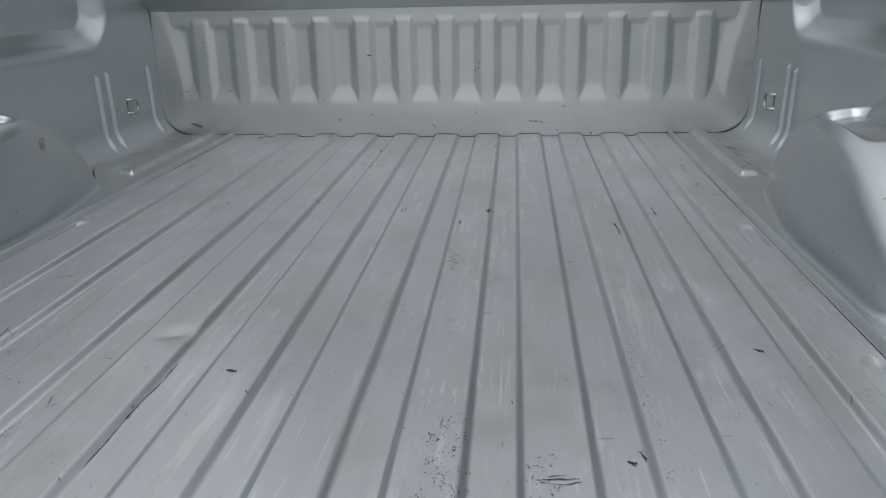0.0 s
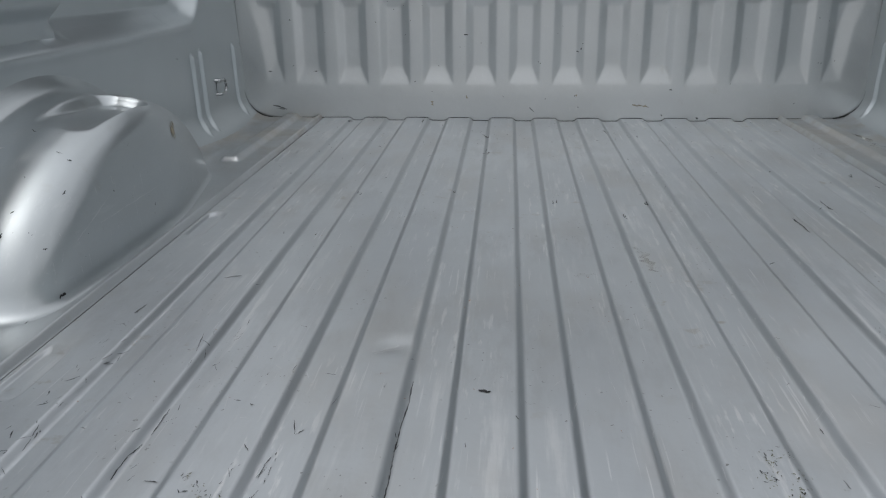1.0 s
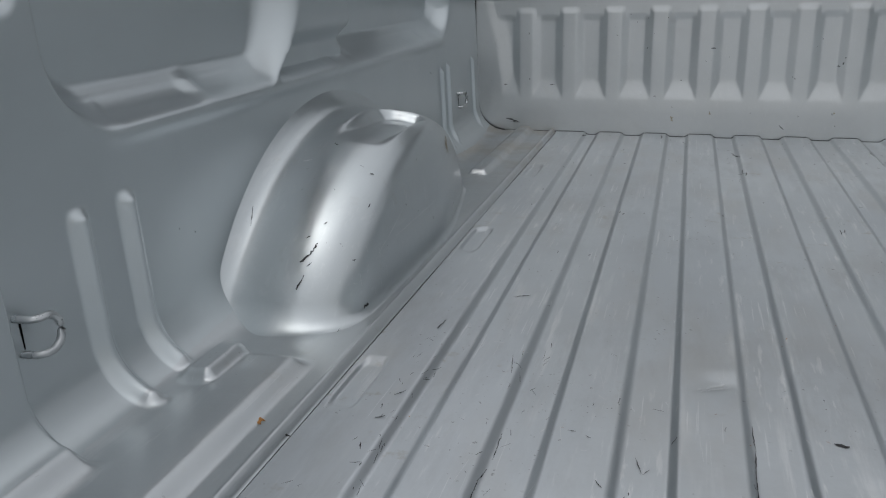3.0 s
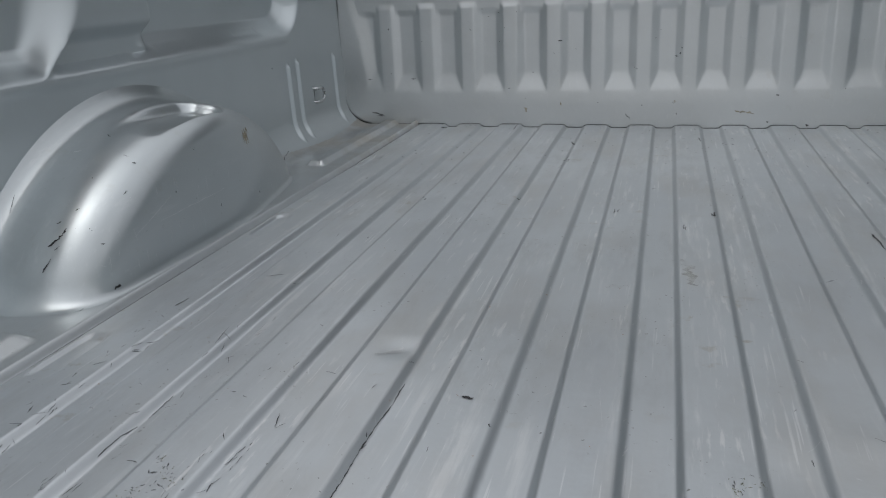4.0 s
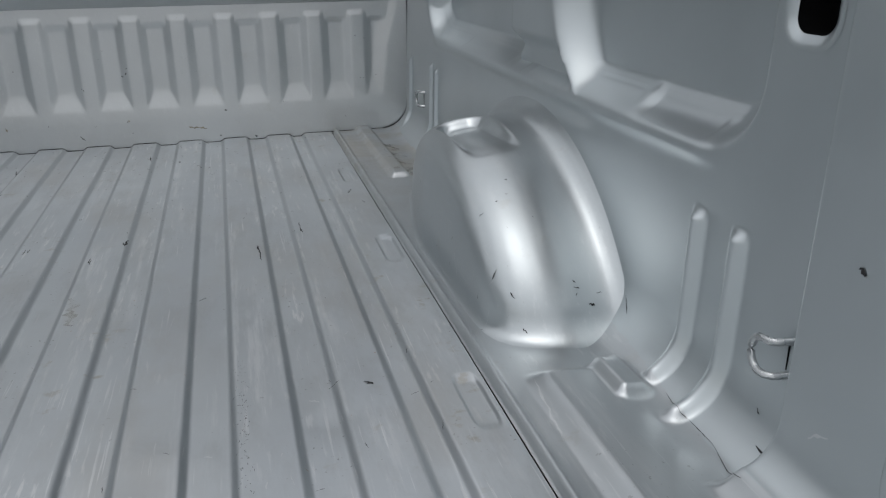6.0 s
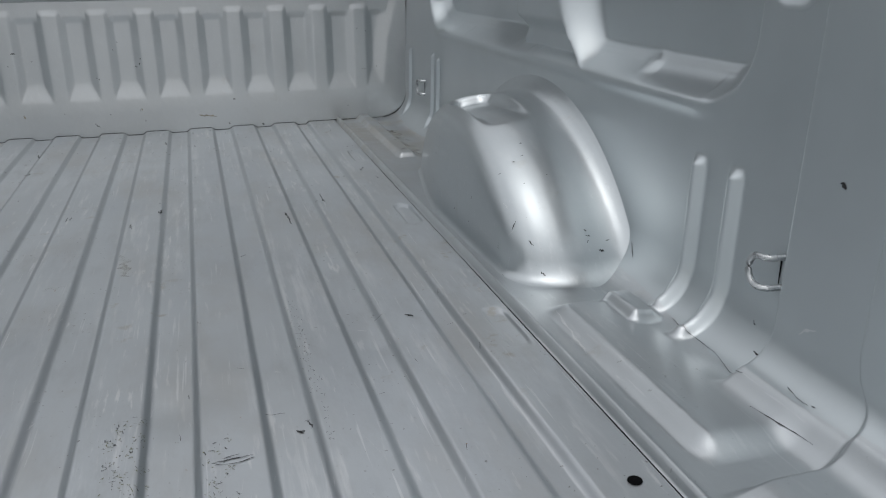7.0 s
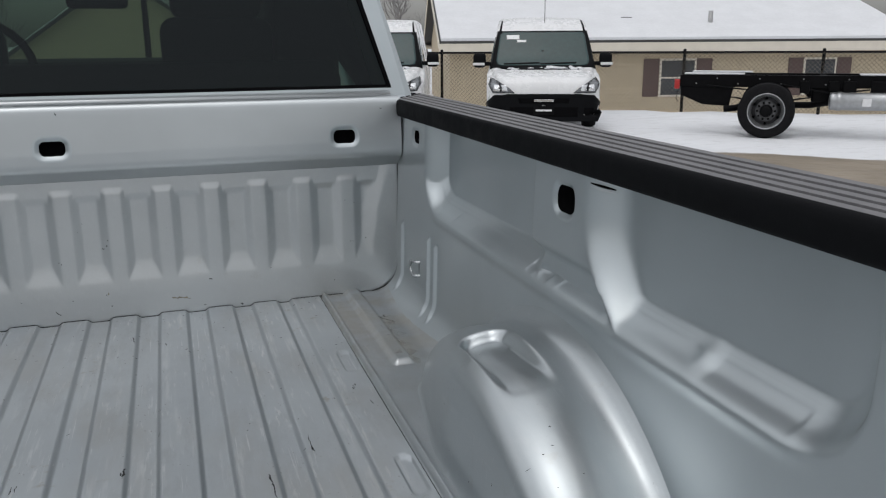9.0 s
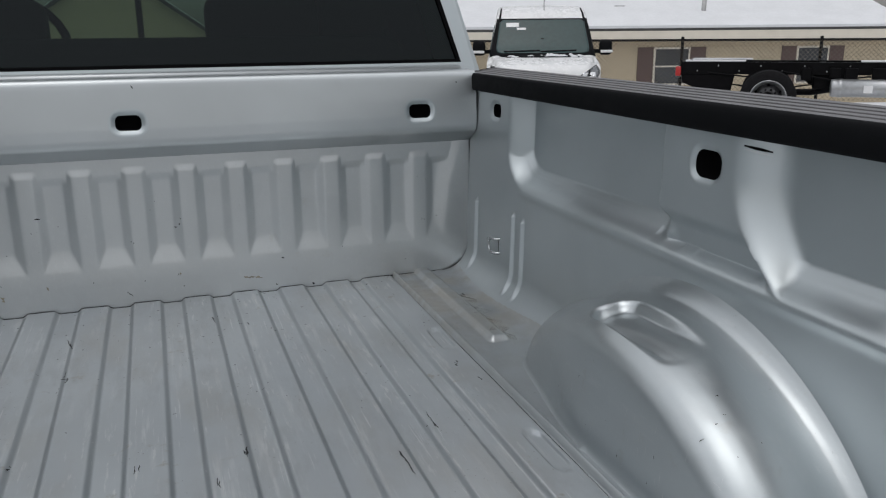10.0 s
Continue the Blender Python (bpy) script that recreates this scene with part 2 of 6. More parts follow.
def box_bm(x0, x1, y0, y1, z0, z1, bevel=0.0, seg=2):
    bm = bmesh.new()
    bmesh.ops.create_cube(bm, size=1)
    for v in bm.verts:
        v.co = ((x0 + x1) / 2 + v.co.x * (x1 - x0), (y0 + y1) / 2 + v.co.y * (y1 - y0), (z0 + z1) / 2 + v.co.z * (z1 - z0))
    if bevel:
        bmesh.ops.bevel(bm, geom=bm.edges[:], offset=bevel, segments=seg, profile=0.5, affect="EDGES")
    return bm


def extrude_bm(poly, axis, lo, hi, bevel=0.0):
    """A prism: the polygon (two coordinates) swept along an axis from lo to hi."""
    bm = bmesh.new()

    def at(p, h):
        return {"x": (h, p[0], p[1]), "y": (p[0], h, p[1]), "z": (p[0], p[1], h)}[axis]

    A = [bm.verts.new(at(p, lo)) for p in poly]
    B = [bm.verts.new(at(p, hi)) for p in poly]
    n = len(poly)
    for i in range(n):
        bm.faces.new((A[i], A[(i + 1) % n], B[(i + 1) % n], B[i]))
    bm.faces.new(A[::-1])
    bm.faces.new(B)
    bmesh.ops.recalc_face_normals(bm, faces=bm.faces[:])
    if bevel:
        bmesh.ops.bevel(bm, geom=bm.edges[:], offset=bevel, segments=2, profile=0.5, affect="EDGES")
    return bm


def turned_bm(profile, axis_at, segs=40, axis="x", caps=True):
    """A turned solid: profile rows (along the axis, radius) round an axis through axis_at."""
    bm = bmesh.new()
    rings = []
    for h, r in profile:
        ring = []
        for k in range(segs):
            a = 2 * math.pi * k / segs
            p = {"x": (h, r * math.cos(a), r * math.sin(a)), "y": (r * math.cos(a), h, r * math.sin(a)), "z": (r * math.cos(a), r * math.sin(a), h)}[axis]
            ring.append(bm.verts.new(Vector(p) + Vector(axis_at)))
        rings.append(ring)
    for A, B in zip(rings, rings[1:]):
        for k in range(segs):
            bm.faces.new((A[k], A[(k + 1) % segs], B[(k + 1) % segs], B[k]))
    if caps:
        bm.faces.new(rings[0][::-1])
        bm.faces.new(rings[-1])
    bmesh.ops.recalc_face_normals(bm, faces=bm.faces[:])
    return bm


def tube(points, radius, segs=8):
    """A round rod along a polyline."""
    pts = [Vector(p) for p in points]
    P = []
    up = Vector((0, 0, 1))
    for i, p in enumerate(pts):
        d = (pts[min(i + 1, len(pts) - 1)] - pts[max(i - 1, 0)]).normalized()
        s = d.cross(up)
        s = s.normalized() if s.length > 1e-3 else d.cross(Vector((1, 0, 0))).normalized()
        w = s.cross(d).normalized()
        P.append([p + radius * (math.cos(2 * math.pi * k / segs) * s + math.sin(2 * math.pi * k / segs) * w) for k in range(segs + 1)])
    return sheet([[tuple(q) for q in r] for r in P])


def sstep(x, lo, hi):
    t = np.clip((x - lo) / (hi - lo), 0, 1)
    return t * t * (3 - 2 * t)


def eased(q, e=0.03):
    """A straight ramp from 0 to 1 with round corners."""
    return (np.sqrt(q * q + e) - np.sqrt((q - 1) ** 2 + e) + 1) / 2


def rbox(u, v, u0, u1, v0, v1, r):
    """Signed distance to a rounded rectangle (inside negative)."""
    qu = np.abs(u - (u0 + u1) / 2) - (u1 - u0) / 2 + r
    qv = np.abs(v - (v0 + v1) / 2) - (v1 - v0) / 2 + r
    return np.hypot(np.maximum(qu, 0), np.maximum(qv, 0)) + np.minimum(np.maximum(qu, qv), 0) - r


# ---- setting ----
GZ = -0.80          # ground; the cargo floor lies at z = 0


def ground_z(x, y):
    """Level by the truck, a slight fall across the lot, and a bank down behind the fence."""
    along = 0.588 * x + 0.809 * y
    return GZ - 0.03 * sstep(along, 4.0, 11.0) - 0.97 * sstep(along, 18.3, 23.0)


gg = np.concatenate([[-600, -300, -150, -80, -40], np.linspace(-30, 70, 101), [90, 120, 160, 220, 300, 600]])
GX, GYY = np.meshgrid(gg, gg, indexing="ij")
ground = part("ground", sheet(np.stack([GX, GYY, ground_z(GX, GYY)], -1)), GROUND, None)
tagged(ground, "wet tan lot with snow lying beyond its edge", "ground", kind="structure")

# ---- the pickup truck ----
truck = new("pickup_truck")
truck.location = (0, 1.6, GZ)
tagged(truck, "silver pickup truck with a scratched empty cargo bed", "pickup truck")

Y0, Y1 = 0.655, 2.50          # rear edge of the bed, foot of its front panel
SEAM = 0.580
PITCH = 0.1105


def floor_z(x, y):
    """Height of the ribbed cargo floor."""
    u = x - 0.0055 * (2.5 - y)
    k = np.clip(np.round(u / PITCH), -4, 4)
    d = np.abs(u - k * PITCH)
    rib = sstep((0.0380 - d) / 0.0125, 0, 1)
    outer = sstep((np.abs(u) - 0.4985) / 0.0125, 0, 1)
    z = -0.0073 + 0.0073 * np.maximum(rib, outer)
    for y0, y1 in ((1.03, 1.14), (1.51, 1.63), (1.99, 2.10)):
        z = z - 0.0038 * sstep(-rbox(np.abs(x), y, 0.543, 0.576, y0, y1, 0.015), 0.0, 0.0060)
    # hammered-in dents and slow waves of a used floor
    z = z + 0.0008 * np.sin(7.1 * x + 3.0 * y) * np.sin(4.3 * y + 1.0)
    for cx, cy, r, h in ((-0.20, 1.165, 0.028, -0.003), (0.17, 1.01, 0.05, -0.0018), (0.25, 1.06, 0.045, 0.0014), (0.055, 1.36, 0.03, -0.0012), (0.41, 1.09, 0.035, -0.0015), (-0.05, 1.22, 0.03, -0.001)):
        z = z + h * np.exp(-((x - cx) ** 2 + (y - cy) ** 2) / (2 * (r * 0.5) ** 2))
    return z


fx = np.linspace(-SEAM, SEAM, 1300)
fy = np.linspace(Y0, Y1 + 0.02, 220)
FX, FY = np.meshgrid(fx, fy, indexing="ij")
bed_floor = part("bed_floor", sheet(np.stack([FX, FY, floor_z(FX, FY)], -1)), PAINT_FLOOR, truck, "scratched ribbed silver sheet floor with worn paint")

# front panel: fluted columns pressed away from the bed


def soft_min(k, *qs):
    return -np.log(sum(np.exp(-k * np.clip(q, -2, 3)) for q in qs)) / k


def panel_y(x, z):
    """Thirteen flat columns stay in the plane of the panel; the lands between are pressed back and ramp out below."""
    ax = np.abs(x)
    k = np.clip(np.round(x / PITCH), -6, 6)
    d = np.abs(x - k * PITCH)
    inner = ax < 6 * PITCH
    foot = (z - 0.086) / 0.045
    side = (d - 0.0165) / 0.0200
    # beyond the last columns the land runs out sideways along a slanting line
    edge = 0.726 + 0.13 * np.clip(z - 0.11, 0, 1) + 0.16 * np.clip(z - 0.22, 0, 1)
    out = (edge - ax) / (0.034 + 0.10 * np.clip(z - 0.20, 0, 1))
    q = np.where(inner, soft_min(10.0, side, foot), soft_min(10.0, side, (z - 0.092) / 0.060, out))
    land = 0.0088 * eased(q, 0.02)
    # over lands and columns runs a plain strip, a little in front of the lands and behind the columns
    strip = 0.0042
    land = land + (np.minimum(land, strip) - land) * sstep(z, 0.276, 0.297)
    land = land + (np.maximum(land, strip) - land) * sstep(z, 0.294, 0.314) * (1 - sstep(ax, 0.715, 0.760))
    lean_back = 0.0030 * sstep(z, 0.05, 0.12)
    return Y1 + land + lean_back


px = np.linspace(-0.794, 0.794, 1100)
pz = np.concatenate([np.linspace(-0.012, 0.080, 35)[:-1], np.linspace(0.080, 0.108, 26)[:-1], np.linspace(0.108, 0.276, 56)[:-1], np.linspace(0.276, 0.316, 40)[:-1], np.linspace(0.316, 0.346, 10)])
PX, PZ = np.meshgrid(px, pz, indexing="ij")
cx, cz = (PX[1:, 1:] + PX[:-1, :-1]) / 2, (PZ[1:, 1:] + PZ[:-1, :-1]) / 2
low = floor_z(np.clip(cx, -SEAM, SEAM), 0 * cx + 2.49) + 0.0020
keep = (rbox(cx, cz, -0.794, 0.794, 0.002, 0.60, 0.080) < 0) | ((np.abs(cx) < 0.70) & (cz > low - 0.007))
front_panel = part("front_panel", sheet(np.stack([PX, panel_y(PX, PZ), PZ], -1), keep), PAINT_FRONT, truck, "fluted silver front panel of the cargo bed")
fs = np.linspace(-0.70, 0.70, 420)
fsz = floor_z(np.clip(fs, -SEAM, SEAM), 0 * fs + 2.4965)
part("foot_seam", sheet(np.stack([np.stack([fs, 0 * fs + 2.4968, fsz - 0.001], -1), np.stack([fs, 0 * fs + 2.4974, fsz + 0.0010], -1)], 0)), DARK, front_panel)
for side in (1, -1):
    # dark joint where the panel meets the side wall, down round the cove
    run = [(0.7975 - 0.026 * (0.34 - z), z) for z in np.linspace(0.338, 0.080, 16)] + [(0.7165 + 0.0735 * math.cos(radians(q)), 0.0735 - 0.0725 * math.sin(radians(q))) for q in range(4, 91, 6)]
    joint = [[(side * a, 2.4958 + 0.003 * float(sstep(np.array(b), 0.05, 0.12)), b), (side * (a - 0.0022 * min(1, max(0, (a - 0.70) / 0.06))), 2.4954 + 0.003 * float(sstep(np.array(b), 0.05, 0.12)), b + 0.0018 * (1 - min(1, max(0, (a - 0.70) / 0.09))))] for a, b in run]
    part("side_joint", sheet(np.array(joint)), DARK, front_panel)
part("backing", box_bm(-0.80, 0.80, 2.545, 2.55, -0.03, 0.34), DARK, front_panel)

# header beam over the front panel
sec = [(2.512, 0.3290), (2.502, 0.3315), (2.494, 0.3355), (2.466, 0.3545), (2.459, 0.3590), (2.4545, 0.3650), (2.4525, 0.374), (2.452, 0.40), (2.455, 0.44), (2.459, 0.486), (2.4605, 0.495), (2.465, 0.5015), (2.473, 0.505), (2.52, 0.506), (2.546, 0.503), (2.55, 0.48), (2.55, 0.34)]
hx = np.linspace(-0.795, 0.795, 320)
# resample the section evenly enough to cut the slots
sp = np.array(sec)
cum = np.concatenate([[0], np.cumsum(np.hypot(*np.diff(sp, axis=0).T))])
sv = np.linspace(0, cum[-1], 110)
sy, sz = np.interp(sv, cum, sp[:, 0]), np.interp(sv, cum, sp[:, 1])
HX, HY = np.meshgrid(hx, sy, indexing="ij")
HZ = np.meshgrid(hx, sz, indexing="ij")[1]
mx, mz, my = (HX[1:, 1:] + HX[:-1, :-1]) / 2, (HZ[1:, 1:] + HZ[:-1, :-1]) / 2, (HY[1:, 1:] + HY[:-1, :-1]) / 2
keep = np.ones_like(mx, dtype=bool)
SLOTS = (-0.649, 0.003, 0.652)
for hc in SLOTS:
    keep &= ~((rbox(mx, mz, hc - 0.0285, hc + 0.0285, 0.394, 0.430, 0.013) < 0.0060) & (my < 2.50))
header = part("header_beam", sheet(np.stack([HX, HY, HZ], -1), keep), PAINT_HEAD, truck, "silver header beam with oval slots")


def slot_rim(parent, at, u0, u1, v0, v1, r, wide, deep, name="slot_rim"):
    """A pressed collar round a slot. at(u, v, d) gives the place d behind the surface."""
    rows = []
    for grow, d in ((wide, -0.0003), (wide * 0.66, -0.0007), (wide * 0.40, 0.0006), (0.0008, 0.0034), (-0.001, 0.0046), (-0.001, 0.0050), (-0.002, deep)):
        loop = []
        for cu, cv, a0 in ((u1 - r, v1 - r, 0), (u0 + r, v1 - r, 90), (u0 + r, v0 + r, 180), (u1 - r, v0 + r, 270)):
            for a in range(0, 91, 15):
                q = radians(a0 + a)
                loop.append(at(cu + (r + grow) * math.cos(q), cv + (r + grow) * math.sin(q), d))
        rows.append(loop)
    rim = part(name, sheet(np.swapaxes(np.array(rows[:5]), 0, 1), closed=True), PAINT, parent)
    # added black liner that stands for the shade inside the slot
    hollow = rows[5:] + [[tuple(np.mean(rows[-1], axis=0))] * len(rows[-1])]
    part("slot_shade", sheet(np.swapaxes(np.array(hollow), 0, 1), closed=True), DARK, rim)
    return rim


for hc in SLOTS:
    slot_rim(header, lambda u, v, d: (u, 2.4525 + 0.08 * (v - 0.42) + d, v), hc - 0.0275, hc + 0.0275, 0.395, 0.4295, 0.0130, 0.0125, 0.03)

# side panels: a flange on the floor, a cove, and the wall with its pressed pockets
FL, R = 0.716, 0.072
ARC = R * math.pi / 2
TOPZ = 0.490


def side_base(v):
    """Place and inward normal along the section, from the seam up to the rail."""
    x0 = SEAM + 0.0013
    l1 = FL - x0
    a = np.clip((v - l1) / R, 0, math.pi / 2)
    h = np.maximum(v - l1 - ARC, 0)
    flat = np.minimum(v, l1)
    x = x0 + flat + R * np.sin(a) + 0.03 * h
    z = 0.0005 + R * (1 - np.cos(a)) + h
    return x, z, -np.sin(a), np.cos(a)


VMAX = FL - SEAM - 0.0006 + ARC + TOPZ - R


# upright beads: place, top, half width, height, where the foot runs out
BEADS = ((1.060, 0.202, 0.0125, 0.011, 0.735), (0.990, 0.202, 0.0125, 0.011, 0.722), (2.215, 0.207, 0.0080, 0.0075, 0.756), (2.165, 0.202, 0.0080, 0.0075, 0.756), (2.435, 0.200, 0.0080, 0.0075, 0.756))


def side_press(y, v, x, z):
    """How far the sheet is pressed inwards (minus: outwards)."""
    d = np.zeros_like(y)
    # two large pockets over a shelf; the shelf is a plain slope in places and a trough in others
    def profile(q, y, troughs, deep):
        low = np.full_like(y, 0.14)
        for y0, y1 in troughs:
            low = np.maximum(low, deep * sstep(y, y0 - 0.010, y0 + 0.010) * (1 - sstep(y, y1 - 0.014, y1 + 0.014)))
        shelf = (1 - low) * np.clip(q / 0.034, 0, 1) + low * eased(q / 0.015, 0.04)
        return 0.036 * sstep(shelf, 0, 1.02) + 0.010 * sstep(q, 0.028, 0.046)

    def corner(qy, qz, r):
        return np.where((qy < r) & (qz < r), r - np.hypot(r - qy, r - qz), np.minimum(qy, qz))

    floor_line = 0.259
    sweep = np.clip((0.405 - z) / 0.145, 0, 1.2) ** 2
    rear_pocket = profile(corner(y - 0.985, z - floor_line, 0.085), y, ((1.075, 1.228),), 0.24)
    heel = 1.512 - 0.114 * sweep
    post = 0.052 * sstep((heel - y) / (0.084 - 0.046 * sweep), 0, 1)
    front_pocket = profile(corner(2.268 - y, z - floor_line, 0.100), y, ((1.978, 2.088), (1.618, 1.705), (1.445, 1.592)), 0.22)
    front_pocket = np.minimum(front_pocket, 0.052 * sstep((2.268 - y) / 0.058, 0, 1)) * sstep(y, heel - 0.004, heel + 0.022)
    hole_panel = sstep(z, 0.300, 0.332) * (1 - sstep(y, 1.672, 1.690))
    front_pocket = np.minimum(front_pocket, 0.023 + 0.029 * sstep(y, 1.66, 1.72)) * (1 - hole_panel)
    blend = np.clip(0.5 + 0.5 * (post - rear_pocket) / 0.012, 0, 1)
    both = post + (rear_pocket - post) * blend - 0.012 * blend * (1 - blend)
    d = d - np.maximum(both, front_pocket)
    # pressed nubs on the slope of the shelf
    for nub in (1.240, 1.665):
        d = d + 0.0065 * np.exp(-((y - nub) / 0.016) ** 2 - ((z - 0.283) / 0.013) ** 2)
    # soft bead along the lip of the shelf
    d = d + 0.0040 * np.exp(-((z - 0.254) / 0.010) ** 2) * sstep(y, 1.03, 1.09) * (1 - sstep(y, 2.15, 2.22))
    # upright beads that run down into the cove
    for c, top, wd, hgt, foot in BEADS:
        round_ = 0.5 + 0.5 * np.cos(math.pi * np.clip((y - c) / (1.35 * wd), -1, 1))
        d = d + hgt * round_ * sstep(x, foot, foot + 0.022) * sstep(top - z, 0.0, 0.014)
    # rear post stands inwards of the wall behind an upright step
    tuck = 1 - sstep(z, 0.470, 0.476)          # under the rail cap the sheet steps back out
    d = d + 0.022 * (1 - sstep(y, 0.868, 0.888)) * sstep(x, 0.700, 0.745) * tuck
    heel_y = 0.720 + 0.032 * sstep(z, 0.0, 0.10)
    d = d + 0.013 * (1 - sstep(y, heel_y - 0.006, heel_y + 0.006)) * sstep(x, 0.60, 0.66) * tuck
    # raised platforms on the flange
    d = d + 0.013 * sstep(x, 0.618, 0.646) * (1 - sstep(x, 0.655, 0.765)) * sstep(y, 0.758, 0.795) * (1 - sstep(y, 1.095, 1.12))
    d = d + 0.014 * sstep(-rbox(y, x, 1.028, 1.122, 0.697, 0.746, 0.014), 0.0, 0.013) * (1 - sstep(z, 0.03, 0.06))
    d = d + 0.010 * sstep(-rbox(y, x, 1.985, 2.60, 0.640, 0.69, 0.012), 0.0, 0.014) * (1 - sstep(z, 0.01, 0.04))
    # rolled bead along the seam
    d = d + 0.0085 * np.exp(-((x - 0.5925) / 0.0050) ** 2) - 0.006 * np.exp(-((x - 0.584) / 0.0016) ** 2)
    # the collar of the round hole is drawn in a little
    d = d - 0.0015 * (1 - sstep(np.hypot(y - 0.809, z - 0.419), 0.022, 0.030))
    return d


HOLES = ((2.34, 0.417, 0.050, 0.032, 0.014), (1.567, 0.408, 0.060, 0.043, 0.018), (0.941, 0.402, 0.050, 0.043, 0.0155), (0.809, 0.419, 0.022, 0.022, 0.0109))
ny = 430


def spaced(a):
    a, out = np.unique(a), []
    for q in a:
        if not out or q - out[-1] > 0.0009:
            out.append(float(q))
    return np.array(out)


gy = spaced(np.round(np.concatenate([np.linspace(Y0 - 0.045, Y1 + 0.03, ny), np.linspace(0.712, 0.760, 32), np.linspace(0.868, 0.890, 18)] + [np.linspace(q - 0.006, q + 0.006, 11) for q in (1.082, 1.212, 1.455, 1.592, 1.618, 1.705, 1.978, 2.088)] + [np.linspace(b[0] - b[2] * 1.4, b[0] + b[2] * 1.4, 21) for b in BEADS]), 5))
V2 = FL - SEAM - 0.0006 + ARC + 0.248 - R
gv = np.concatenate([np.linspace(0, V2, 190)[:-1], np.linspace(V2, V2 + 0.075, 110)[:-1], np.linspace(V2 + 0.075, VMAX, 45)])
GY, GV = np.meshgrid(gy, gv, indexing="ij")
bx, bz, bnx, bnz = side_base(GV)
press = side_press(GY, GV, bx, bz)
SX, SZ = bx + bnx * press, bz + bnz * press
hy, hz = (GY[1:, 1:] + GY[:-1, :-1]) / 2, (SZ[1:, 1:] + SZ[:-1, :-1]) / 2
keep = np.ones_like(hy, dtype=bool)
for c, zc, w, h, r in HOLES:
    keep &= ~(rbox(hy, hz, c - w / 2, c + w / 2, zc - h / 2, zc + h / 2, r) < (0.0082 if w > 0.03 else 0.0066))


def wall_x(y, z):
    v = FL - SEAM - 0.0006 + ARC + max(z - R - 0.002, 0)
    a = [np.array([q]) for q in (y, v)]
    x, zz, nx, nz = side_base(a[1])
    return float((x + nx * side_press(a[0], a[1], x, zz))[0])


def u_loop(y, z, x, side, reach):
    pts = [(x + 0.012, y - 0.010, z + 0.0165), (x - 0.004, y - 0.008, z + 0.0165), (x - 0.009, y - 0.003, z + 0.0165)]
    for k in range(0, 181, 20):
        q = radians(90 - k)
        pts.append((x - 0.010, y + reach + 0.015 * math.cos(q), z + 0.0165 * math.sin(q)))
    pts += [(x - 0.009, y - 0.003, z - 0.0165), (x - 0.004, y - 0.008, z - 0.0165), (x + 0.012, y - 0.010, z - 0.0165)]
    return tube([(side * a, b, c) for a, b, c in pts], 0.0037, 8)


# wheel housing: lofted from the wall inwards
PROF = np.array([(-0.010, 1.072, 1.205), (-0.003, 1.052, 1.145), (0.003, 1.036, 1.096), (0.010, 1.022, 1.054), (0.018, 1.011, 1.025), (0.028, 1.004, 1.009), (0.042, 1.0, 1.001), (0.074, 0.999, 1.0), (0.088, 0.993, 0.995),
                 (0.104, 0.982, 0.984), (0.120, 0.965, 0.967), (0.136, 0.941, 0.943), (0.150, 0.909, 0.911), (0.162, 0.863, 0.865), (0.1705, 0.800, 0.800), (0.1742, 0.68, 0.68), (0.1757, 0.53, 0.53), (0.1765, 0.26, 0.26), (0.177, 0.0, 0.0)])
st = np.linspace(0, len(PROF) - 1, 150)
pi_, py_, pk_ = (np.interp(st, np.arange(len(PROF)), PROF[:, i]) for i in range(3))
for _ in range(10):
    for arr in (pi_, py_, pk_):
        arr[1:-1] = (arr[:-2] + 2 * arr[1:-1] + arr[2:]) / 4
th = np.linspace(0, math.pi, 230)
WC, WH, WZ = 1.553, 0.371, 0.200
TH, KY = np.meshgrid(th, py_, indexing="ij")
KZ, PI_ = np.meshgrid(th, pk_, indexing="ij")[1], np.meshgrid(th, pi_, indexing="ij")[1]
ce, se = np.cos(TH), np.sin(TH)
# the shell is a plain arch at the wall and grows squarer towards the bed, most of all at its rear
square = sstep(PI_, 0.015, 0.150) * np.where(ce < 0, 1.0, 0.45)
ee = 2 / (1.8 + 0.48 * square)
reach = np.abs(ce) ** ee
WY = WC + WH * KY * np.sign(ce) * reach
RW = (WH ** 2 + WZ ** 2) / (2 * WZ)
arch_z = (np.sqrt(RW ** 2 - (WH * reach) ** 2) - (RW - WZ)) / WZ
bow = 0.65 * (1 - 0.26 * square)
WZZ = WZ * KZ * (bow * arch_z + (1 - bow) * np.abs(se) ** ee)
front_narrow = 0.045 * sstep(WY, 1.55, 1.92)
WX = 0.789 - PI_ * (1 - front_narrow / 0.179)
WX = WX + 0.005 * sstep(WZZ, 0.05, 0.19) * sstep(PI_, 0.06, 0.16)
RF = 0.030


def foot_flare(r, z):
    return r - np.sqrt(np.maximum(r ** 2 - np.clip(r - z, 0, r) ** 2, 0))


flare = np.where(ce < 0, foot_flare(RF, WZZ), foot_flare(0.010, WZZ))
WX = WX - foot_flare(0.011, WZZ) * sstep(PI_, 0.10, 0.165)
WY = WY + np.sign(ce) * flare * sstep(KY * np.abs(ce), 0.6, 0.9)
dent = sstep(-rbox(WX, WY, 0.648, 0.736, 1.415, 1.640, 0.032), 0, 0.017) * sstep(WZZ, 0.12, 0.16)
WZZ = WZZ - 0.018 * dent * sstep(WY, 1.40, 1.56)
WZZ = WZZ - 0.001

